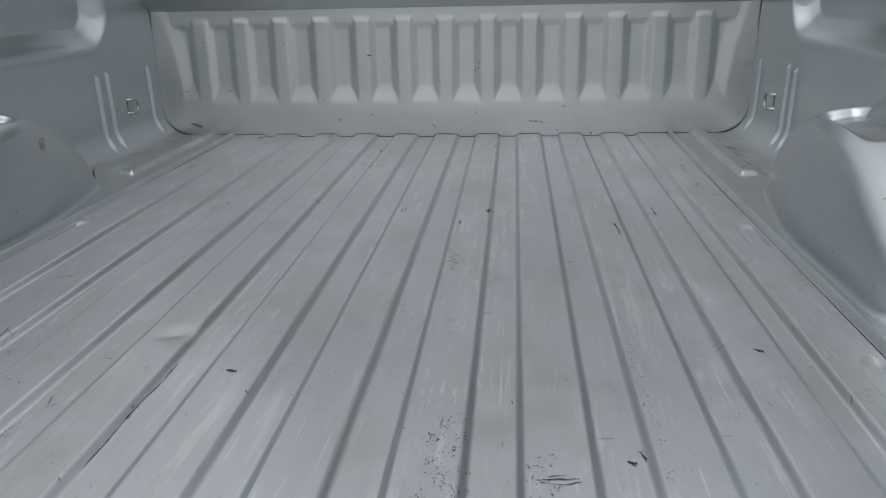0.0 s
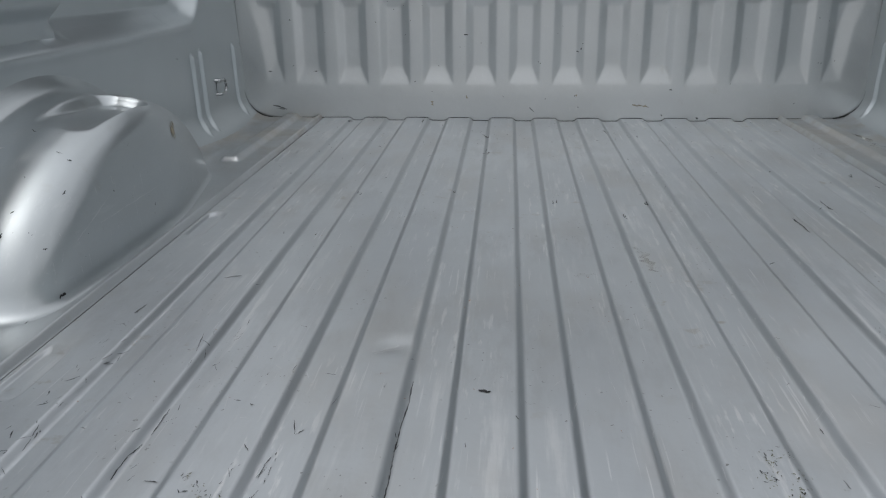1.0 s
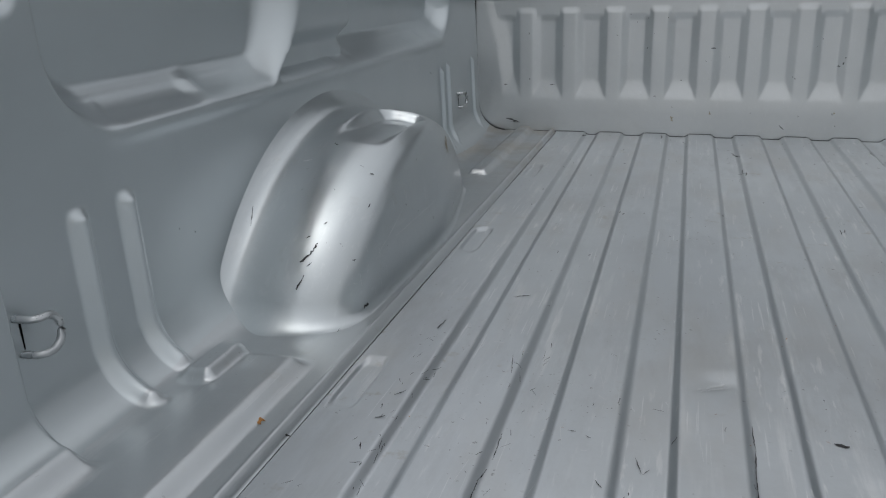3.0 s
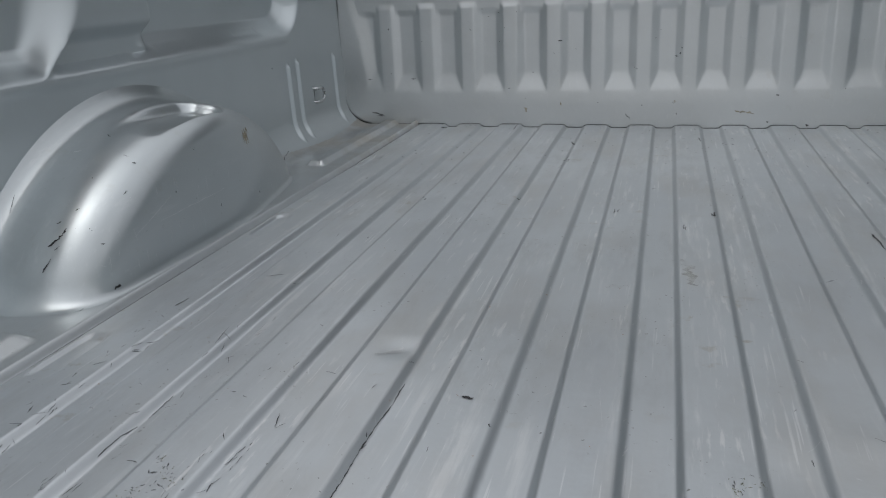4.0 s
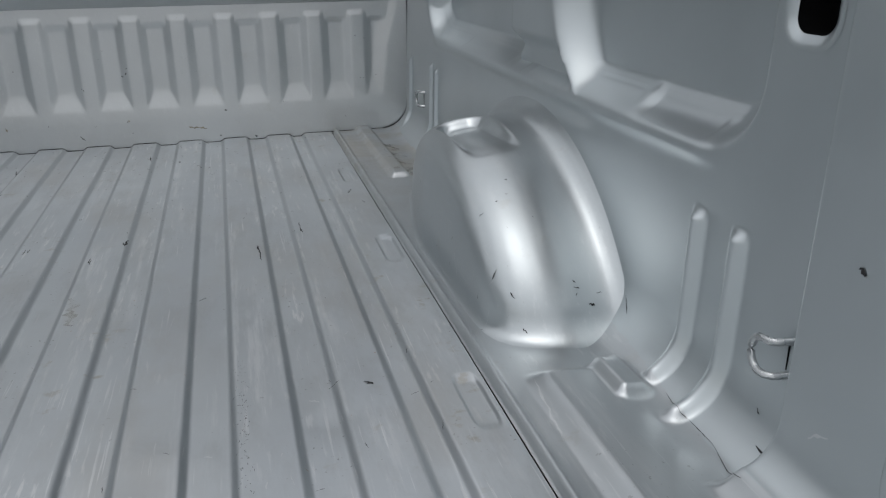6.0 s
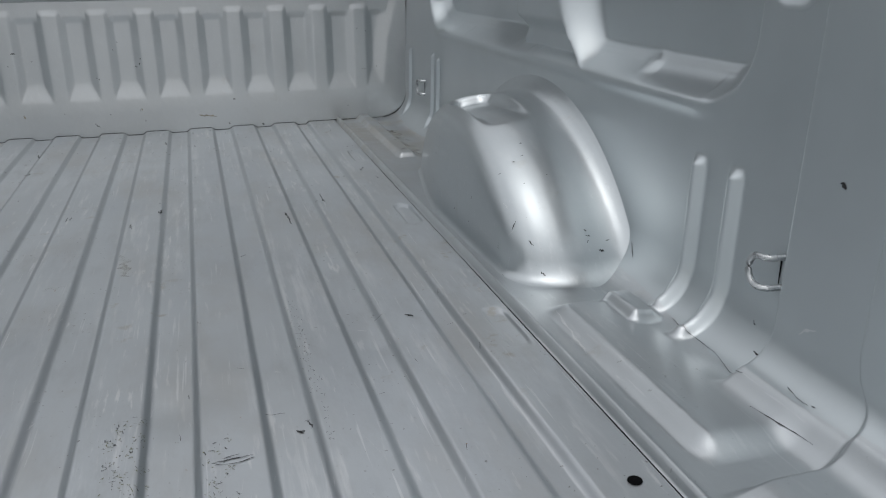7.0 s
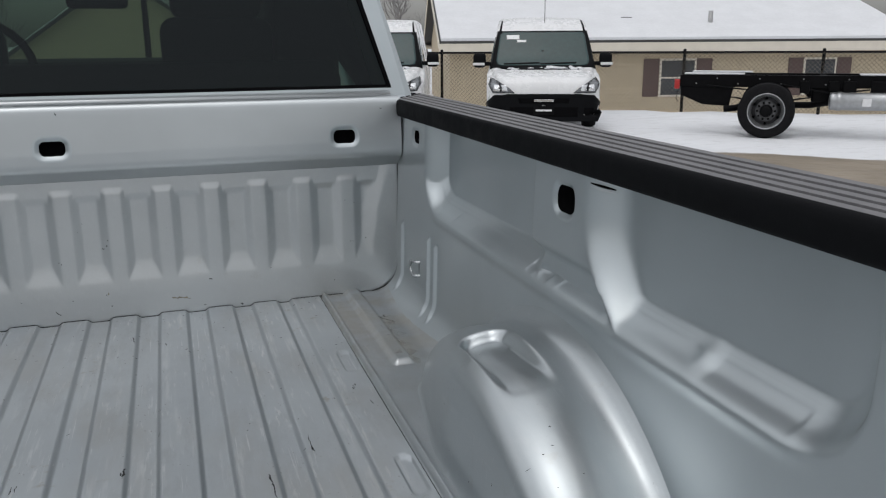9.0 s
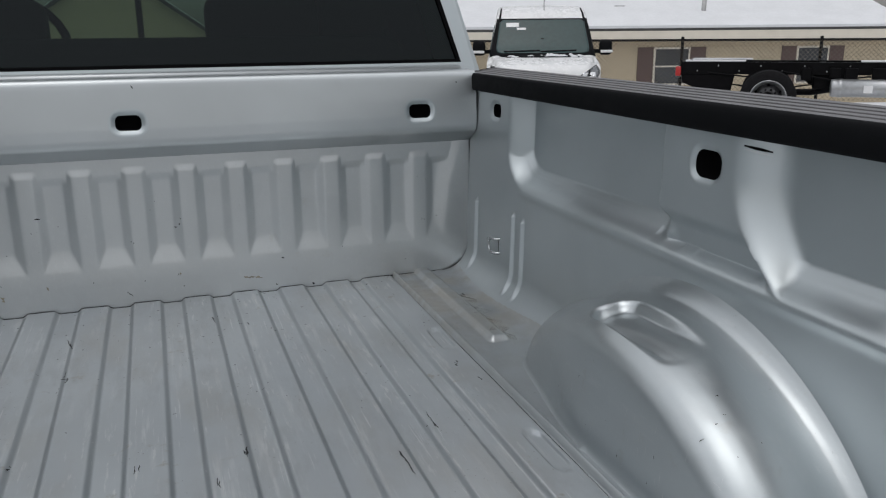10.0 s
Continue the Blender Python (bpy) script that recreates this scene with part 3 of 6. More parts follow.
panels, housings = [], []
for side in (1, -1):
    pan = part("side_panel", sheet(np.stack([side * SX, GY, SZ], -1), keep, flip=side < 0), PAINT, truck, "silver pressed side panel of the bed")
    # the flange lies level with the floor and is as dusty and rubbed
    pan.data.materials.append(PAINT_FLANGE)
    low = (GV[1:, 1:] + 0.012 * np.sin(9 * GY[1:, 1:]) < FL - SEAM + 0.35 * ARC)[keep]
    pan.data.polygons.foreach_set("material_index", low.astype(np.int32))
    panels.append(pan)
    housings.append(part("wheel_housing", sheet(np.stack([side * WX, WY, WZZ], -1), flip=side > 0), PAINT_HOUSING, pan, "rounded silver wheel housing with scratches"))
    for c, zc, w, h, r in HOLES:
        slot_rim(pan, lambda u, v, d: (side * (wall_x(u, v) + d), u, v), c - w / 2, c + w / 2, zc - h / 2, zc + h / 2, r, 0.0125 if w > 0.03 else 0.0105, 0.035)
    for yy, xx, reach, zz in ((2.300, 0.787, 0.013, 0.108), (0.905, 0.778, 0.003, 0.1125)):
        part("tie_down", u_loop(yy, zz, xx, side, reach), WIRE, pan, "bent wire tie-down loop")
        xw = wall_x(yy - 0.005, zz) - 0.0005
        # black bar paints the shadow in the slot behind the loop
        part("loop_slot", box_bm(min(side * xw, side * (xw + 0.003)), max(side * xw, side * (xw + 0.003)), yy - 0.0062, yy - 0.0045, zz - 0.014, zz + 0.014), DARK, pan, smooth=False)
    # black ribbed cap along the rail
    face = [(0.800, 0.456), (0.788, 0.457), (0.785, 0.462), (0.7842, 0.484), (0.7860, 0.4925), (0.7895, 0.4965), (0.794, 0.4975)]
    top = [(0.794, 0.4975)]
    for g in (0.803, 0.817, 0.831, 0.845):
        rise = 0.4975 + 0.16 * (g - 0.794)
        top += [(g, rise), (g + 0.0010, rise - 0.0075), (g + 0.0046, rise - 0.0070), (g + 0.0056, rise + 0.001)]
    top += [(0.859, 0.508), (0.866, 0.502), (0.868, 0.490), (0.868, 0.455)]
    cy = np.linspace(Y0 - 0.055, 2.492, 60)
    cap = part("rail_cap", sheet(np.array([[(side * a, y, b) for a, b in face] for y in cy]), flip=side > 0), BLACK_TRIM, truck, "black ribbed plastic cap on the bed rail")
    # the top is coloured paler than the face to paint in sky light
    part("cap_top", sheet(np.array([[(side * a, y, b) for a, b in top] for y in cy]), flip=side > 0), GREY_TRIM, cap, "grey ribbed top, coloured lighter where sky light falls", smooth=False)
    # over the rear post the cap stands further in
    part("cap_heel", box_bm(min(side * 0.766, side * 0.790), max(side * 0.766, side * 0.790), Y0 - 0.055, 0.884, 0.4675, 0.4955, 0.004), BLACK_TRIM, cap)
    capsec = face + top[1:]
    part("end_cap", extrude_bm([(side * a, b) for a, b in capsec], "y", 2.488, 2.505, 0), BLACK_TRIM, cap)

# outer bed sides with wheel openings, rear posts, sub-frame and tailgate
for side in (1, -1):
    arch = [(1.545 + 0.46 * math.cos(radians(a)), -0.38 + 0.46 * math.sin(radians(a))) for a in range(180, -1, -12)]
    prof = [(0.62, -0.30), (0.60, 0.30), (0.63, 0.46), (2.53, 0.46), (2.53, -0.34)] + [p for p in arch[::-1] if p[1] > -0.34] + [(0.64, -0.34)]
    skin = part("bed_side", extrude_bm(prof, "x", side * 0.975, side * 0.99, 0.004), PAINT, truck, "silver outer side of the cargo bed", smooth=False)
    part("rail_top", box_bm(min(side * 0.872, side * 0.99), max(side * 0.872, side * 0.99), 0.63, 2.53, 0.445, 0.475, 0.012), PAINT, skin)
    post = part("rear_post", box_bm(min(side * 0.80, side * 0.975), max(side * 0.80, side * 0.975), 0.62, 0.655, -0.30, 0.455, 0.012), PAINT, truck, "silver rear post")
    part("tail_lamp", box_bm(min(side * 0.84, side * 0.985), max(side * 0.84, side * 0.985), 0.60, 0.625, -0.10, 0.36, 0.011), LAMP_RED, post, "red tail lamp")
part("bed_sill", box_bm(-0.80, 0.80, 0.632, 0.662, -0.07, -0.014, 0.008), PAINT, truck, "silver rear sill of the bed")
part("under_floor", box_bm(-0.78, 0.78, 0.72, 2.52, -0.10, -0.03), DARK, truck)
gate = part("tailgate", box_bm(-0.775, 0.775, 0.085, 0.622, -0.085, -0.03, 0.014, 3), PAINT, truck, "silver tailgate let down level")
part("gate_cap", box_bm(-0.775, 0.775, 0.060, 0.100, -0.10, -0.022, 0.012, 3), BLACK_TRIM, gate, "black plastic top cap")
part("gate_latch", box_bm(-0.09, 0.09, 0.22, 0.34, -0.032, -0.024, 0.003), BLACK_TRIM, gate)
bumper = part("rear_bumper", box_bm(-0.95, 0.95, 0.47, 0.62, -0.44, -0.27, 0.03, 3), CHROME, truck, "bright steel rear bumper")
part("step_pad", box_bm(-0.30, 0.30, 0.475, 0.615, -0.272, -0.262, 0.004), BLACK_TRIM, bumper)
for side in (1, -1):
    part("frame_rail", box_bm(min(side * 0.40, side * 0.50), max(side * 0.40, side * 0.50), 0.62, 6.1, -0.34, -0.20, 0.01), FRAME_BLACK, truck)
    for yy in (1.545, 5.15):
        w = side * 0.86
        tyre = part("wheel", turned_bm([(w - 0.12, 0.22), (w - 0.125, 0.36), (w - 0.09, 0.395), (w - 0.04, 0.40), (w + 0.04, 0.40), (w + 0.09, 0.395), (w + 0.125, 0.36), (w + 0.12, 0.22), (w - 0.12, 0.22)], (0, yy, GZ + 0.40), 48, caps=False), RUBBER, truck)
        q = side * 0.085
        part("rim", turned_bm([(w - 0.1, 0.225), (w + q * 0.6, 0.228), (w + q * 1.3, 0.235), (w + q * 1.32, 0.215), (w + q * 0.8, 0.19), (w + q * 0.9, 0.08), (w + q * 1.1, 0.06)], (0, yy, GZ + 0.40), 40), STEEL, tyre)

# cab: back wall, rear window with its frame, pillars, roof, doors, bonnet
cab = part("cab_back", box_bm(-0.852, 0.852, 2.585, 2.64, -0.30, 0.500, 0.012), PAINT, truck, "silver back wall of the cab")


def lean(z):
    return 2.600 + 0.22 * (z - 0.5)


def strip(poly_in, poly_out, thick, name, material, parent, label=""):
    """A frame between two outlines given as (x, z) on the leaning back of the cab."""
    bm = bmesh.new()
    n = len(poly_in)
    vs = []
    for dy in (0.0, thick):
        vs.append([[bm.verts.new((x, lean(z) + dy, z)) for x, z in poly] for poly in (poly_in, poly_out)])
    for i in range(n):
        j = (i + 1) % n
        (ai, ao), (bi, bo) = vs
        bm.faces.new((ai[i], ai[j], ao[j], ao[i]))
        bm.faces.new((bi[i], bo[i], bo[j], bi[j]))
        bm.faces.new((ai[i], bi[i], bi[j], ai[j]))
        bm.faces.new((ao[i], ao[j], bo[j], bo[i]))
    bmesh.ops.recalc_face_normals(bm, faces=bm.faces[:])
    return part(name, bm, material, parent, label, smooth=False)


win = [(-0.800, 0.526), (0.800, 0.526), (0.662, 1.000), (-0.662, 1.000)]
seal = [(-0.812, 0.518), (0.812, 0.518), (0.672, 1.010), (-0.672, 1.010)]
shell = [(-0.852, 0.490), (0.852, 0.490), (0.712, 1.060), (-0.712, 1.060)]
rear_frame = strip(seal, shell, 0.05, "window_surround", PAINT, cab, "silver window surround")
strip(win, seal, 0.012, "window_seal", DARK, rear_frame, "black rubber seal")
part("sill_trim", extrude_bm([(2.574, 0.496), (2.570, 0.503), (2.574, 0.509), (2.605, 0.5125), (2.605, 0.496)], "x", -0.80, 0.80), PAINT_FRONT, cab, "silver trim strip under the window")
gm = bpy.data.meshes.new("pane")
gm.from_pydata([(x, lean(z) + 0.006, z) for x, z in win], [], [(0, 1, 2, 3)])
part("rear_window", gm, TINTED, cab, "dark tinted rear window", smooth=False)

roof_prof = [(2.722, 1.060), (2.76, 1.095), (2.95, 1.125), (3.5, 1.14), (4.05, 1.125), (4.30, 1.08), (4.28, 1.05), (4.0, 1.085), (3.5, 1.10), (2.95, 1.085), (2.735, 1.045)]
part("cab_roof", extrude_bm(roof_prof, "x", -0.712, 0.712, 0), PAINT, cab, "silver cab roof", smooth=False)
for side in (1, -1):
    bm = bmesh.new()
    # the rear corner and doors, with the side windows left open between pillars
    for poly, x0, x1 in (([(2.60, -0.34), (4.75, -0.34), (4.75, 0.44), (2.60, 0.44)], 0.885, 0.955),):
        bm = extrude_bm(poly, "x", side * x0, side * x1, 0.012)
    door = part("cab_side", bm, PAINT, cab, "silver cab side with doors", smooth=False)
    for y0, y1, t0, t1 in ((2.598, 2.80, 2.722, 2.90), (3.50, 3.95, 3.50, 3.90), (4.86, 5.02, 4.24, 4.34)):
        bm = bmesh.new()
        lo = [bm.verts.new((side * x, y, 0.43)) for x, y in ((0.83, y0), (0.895, y0 + 0.03), (0.905, y1), (0.83, y1))]
        hi = [bm.verts.new((side * x, y, 1.07)) for x, y in ((0.67, t0), (0.712, t0 + 0.02), (0.712, t1), (0.67, t1))]
        for k in range(4):
            bm.faces.new((lo[k], lo[(k + 1) % 4], hi[(k + 1) % 4], hi[k]))
        bm.faces.new(lo[::-1])
        bm.faces.new(hi)
        bmesh.ops.recalc_face_normals(bm, faces=bm.faces[:])
        part("pillar", bm, PAINT, door, smooth=False)
    for y0, y1, t0, t1 in ((2.80, 3.50, 2.90, 3.50), (3.95, 4.86, 3.90, 4.24)):
        me = bpy.data.meshes.new("side_glass")
        me.from_pydata([(side * 0.885, y0, 0.44), (side * 0.885, y1, 0.44), (side * 0.695, t1, 1.06), (side * 0.695, t0, 1.06)], [], [(0, 1, 2, 3)])
        part("side_window", me, TINTED, door, "dark tinted side window", smooth=False)
    part("door_handle", box_bm(min(side * 0.955, side * 0.985), max(side * 0.955, side * 0.985), 3.66, 3.84, 0.27, 0.305, 0.01), PAINT, door)
    part("mirror", box_bm(min(side * 0.97, side * 1.17), max(side * 0.97, side * 1.17), 4.60, 4.70, 0.48, 0.70, 0.03, 3), BLACK_TRIM, door, "black door mirror")
me = bpy.data.meshes.new("windscreen")
me.from_pydata([(-0.86, 5.02, 0.44), (0.86, 5.02, 0.44), (0.70, 4.30, 1.06), (-0.70, 4.30, 1.06)], [], [(0, 1, 2, 3)])
part("windscreen", me, CLEAR, cab, "clear windscreen", smooth=False)
bonnet = [(4.75, -0.34), (4.75, 0.42), (5.05, 0.45), (5.9, 0.40), (6.12, 0.33), (6.18, 0.15), (6.18, -0.36), (5.60, -0.38), (5.56, -0.05), (5.38, 0.08), (4.92, 0.08), (4.74, -0.05)]
part("bonnet", extrude_bm(bonnet, "x", -0.94, 0.94, 0.02), PAINT, cab, "silver bonnet and wings", smooth=False)
part("cab_floor", box_bm(-0.88, 0.88, 2.64, 4.75, -0.32, -0.22), DARK, cab)
inside = part("dashboard", extrude_bm([(4.20, 0.05), (4.15, 0.48), (4.28, 0.56), (4.62, 0.57), (5.0, 0.44), (5.0, 0.05)], "x", -0.86, 0.86, 0.02), SEAT, cab, "dark dashboard")
wheel_pts = [(-0.42 + 0.19 * math.cos(radians(a)), 4.02 - 0.07 * math.sin(radians(a)), 0.55 + 0.17 * math.sin(radians(a))) for a in range(0, 361, 15)]
part("steering_wheel", tube(wheel_pts, 0.016), SEAT, inside)
part("mirror_inside", box_bm(-0.12, 0.12, 4.28, 4.31, 0.775, 0.845, 0.02), SEAT, cab)


def car_seat(x0, x1, y, top, head):
    bm = box_bm(x0, x1, y - 0.09, y + 0.06, -0.2, top, 0.05, 3)
    back = part("seat_back", bm, SEAT, cab, "dark cloth seat back")
    for a, b in head:
        part("headrest", box_bm(a, b, y - 0.08, y + 0.03, top - 0.01, top + 0.26, 0.045, 3), SEAT, back)


car_seat(-0.72, 0.72, 2.86, 0.585, ())
car_seat(0.24, 0.62, 3.55, 0.72, ((0.28, 0.585),))
part("side_trim", box_bm(0.615, 0.84, 3.42, 3.95, -0.2, 1.04, 0.03), SEAT, cab, "dark inner door pillar trim")
car_seat(-0.74, -0.24, 3.55, 0.70, ((-0.63, -0.36),))


# ---- the yard beyond ----
EYE = (0.243, 0.50)


def lot(az, dist, z=None):
    a = radians(az)
    x, y = EYE[0] + dist * math.sin(a), EYE[1] + dist * math.cos(a)
    return (x, y, float(ground_z(np.array(x), np.array(y))) if z is None else z)


def thing(name, label, category, group=""):
    return tagged(new(name), label, category, group)


def house(name, label, length, depth, eave, rise, windows, siding, shift=0.0):
    """A low house in its own space: front wall along x from 0 to length at y = 0, base at z = 0."""
    h = thing(name, label, "house")
    wall = part("wall", extrude_bm([(0, 0), (depth, 0), (depth, eave), (depth / 2, eave + rise), (0, eave)], "x", 0, length), siding, h, "tan lap siding", smooth=False)
    # lap boards
    boards = bmesh.new()
    z = 0.12
    while z < eave - 0.1:
        vs = [boards.verts.new(p) for p in ((0.01, -0.018, z), (length - 0.01, -0.018, z), (length - 0.01, -0.004, z + 0.115), (0.01, -0.004, z + 0.115))]
        boards.faces.new(vs)
        z += 0.125
    tagged(part("lap_siding", boards, siding, wall, smooth=False), kind="stuff")
    slope = math.hypot(depth / 2, rise)
    over, side = 0.45, 0.35
    dz = rise / (depth / 2)
    for y0, sgn in ((0, 1), (depth, -1)):
        ya, yb = y0 - sgn * over, depth / 2
        za, zb = eave - over * dz, eave + rise
        lo = [(ya, za), (yb, zb), (yb, zb + 0.16), (ya, za + 0.16)]
        deck = part("roof", extrude_bm(lo, "x", -side, length + side), SHINGLE, h, "dark shingle roof under snow", smooth=False)
        sn = [(ya + sgn * 0.03, za + 0.163), (yb, zb + 0.163), (yb, zb + 0.29), (ya + sgn * 0.12, za + 0.29), (ya + sgn * 0.03, za + 0.25)]
        part("roof_snow", extrude_bm(sn, "x", -side + 0.05, length + side - 0.05, 0), SNOW, deck, "deep snow on the roof", smooth=False)
        part("fascia", box_bm(-side, length + side, min(ya - sgn * 0.03, ya), max(ya - sgn * 0.03, ya), za - 0.20, za + 0.09), TRIM, deck, "cream fascia board", smooth=False)
        part("soffit", box_bm(-side, length + side, min(ya, y0), max(ya, y0), za - 0.08, za - 0.06), TRIM, deck, smooth=False)
        for xx in (-side - 0.03, length + side):
            rk = [(ya, za - 0.06), (yb, zb - 0.06), (yb, zb + 0.14), (ya, za + 0.14)]
            part("rake_board", extrude_bm(rk, "x", xx, xx + 0.03), TRIM if xx < 0 else SHINGLE, deck, smooth=False)
    for x0, x1, z0, z1, shut in windows:
        fr = part("window", box_bm(x0, x1, -0.05, 0.0, z0, z1), TRIM, wall, "cream framed window", smooth=False)
        m = (z0 + z1) / 2
        for a, b in ((z0 + 0.06, m - 0.025), (m + 0.025, z1 - 0.06)):
            part("pane", box_bm(x0 + 0.06, x1 - 0.06, -0.058, -0.052, a, b), HOUSE_GLASS, fr, smooth=False)
        for a, b in ((x0 - shut, x0 - 0.02), (x1 + 0.02, x1 + shut)):
            if shut:
                sh = part("shutter", box_bm(a, b, -0.04, -0.005, z0, z1), SHUTTER, wall, "dark brown shutter", smooth=False)
    return h


main = house("house", "low tan house with brown shutters under a snowy roof", 14.65, 13.0, 2.53, 2.05,
             [(6.69, 7.87, 0.78, 1.97, 0.52), (11.39, 12.47, 0.78, 1.97, 0.50)], SIDING)
main.matrix_basis = pose(8.626, 25.106, -1.94, 0, 0, -15)
vent = part("vent_pipe", turned_bm([(2.55, 0.075), (3.40, 0.075), (3.40, 0.05)], (8.62, 1.0, 0.06), 14, "z"), GALV, main, "white roof vent pipe")
part("vent_hood", box_bm(5.78, 6.16, 1.5, 1.9, 3.10, 3.29, 0.03), SHINGLE, main, "dark roof vent", smooth=False)
second = house("house", "tan gabled house with cream trim seen ahead of the truck", 12.0, 11.0, 2.3, 3.9, [(3.2, 4.2, 0.8, 1.9, 0.45), (7.5, 8.5, 0.8, 1.9, 0.45)], SIDING)
sx, sy, _ = lot(-2.5, 46.0)
second.matrix_basis = pose(sx - 5.5, sy + 12.0, -2.3, 0, 0, -90)
tagged(second, category="house")


def light_pole():
    p = thing("light_pole", "tall dark steel pole standing in the snow", "pole")
    x, y, z = lot(-1.15, 20.0)
    p.matrix_basis = pose(x, y, z, 0, 0, 0)
    shaft = part("shaft", turned_bm([(0.0, 0.075), (4.5, 0.06), (4.52, 0.02)], (0, 0, 0), 16, "z"), FRAME_BLACK, p)
    foot = part("foot_plate", box_bm(-0.16, 0.16, -0.16, 0.16, 0.0, 0.03, 0.006), FRAME_BLACK, p)
    for o in (shaft, foot):
        o.matrix_parent_inverse = Matrix()


light_pole()


def fence():
    n = 36.0
    f = thing("chain_link_fence", "black-railed chain-link fence with diamond wire mesh", "fence")
    lo, hi, d0, h = -6.6, 9.0, 17.6, 1.17
    f.matrix_basis = pose(EYE[0] + d0 * math.sin(radians(n)), EYE[1] + d0 * math.cos(radians(n)), GZ - 0.03, 0, 0, -n)
    me = bpy.data.meshes.new("mesh_wire")
    V, F = [], []
    step, r = 0.086, 0.0048

    def wire(a, b):
        i = len(V)
        for p in (a, b):
            V.extend([(p[0] - r, 0.0, p[1]), (p[0], -r, p[1]), (p[0] + r, 0.0, p[1]), (p[0], r, p[1])])
        for k in range(4):
            F.append((i + k, i + (k + 1) % 4, i + 4 + (k + 1) % 4, i + 4 + k))

    x = lo - h
    while x < hi:
        for a, b in (((x, 0.03), (x + h, h + 0.03)), ((x + h, 0.03), (x, h + 0.03))):
            (x0, z0), (x1, z1) = a, b
            if x0 > lo - 1e-6 and x1 > lo and x0 < hi and x1 < hi:
                wire(a, b)
        x += step
    me.from_pydata(V, [], F)
    w = hang(new("mesh_wire", finish(me, FENCE_WIRE, False)), f)
    w.matrix_parent_inverse = Matrix()
    tagged(w, kind="stuff")
    kids = [w]
    for k in range(-2, 4):
        xx = -0.44 + 2.6 * k
        o = part("post", turned_bm([(0.0, 0.032), (h + 0.09, 0.032), (h + 0.10, 0.02)], (xx, 0.04, 0), 12, "z"), FRAME_BLACK, f)
        kids.append(o)
    kids.append(part("top_rail", tube([(lo, 0.03, h + 0.03), (hi, 0.03, h + 0.03)], 0.024), FRAME_BLACK, f))
    for o in kids:
        o.matrix_parent_inverse = Matrix()


fence()


def local(o):
    """The mesh stands in its thing's own space."""
    o.matrix_parent_inverse = Matrix()
    return o


# houses were built in their own space too
for hs in (main, second):
    for o in hs.children_recursive:
        o.matrix_parent_inverse = Matrix()


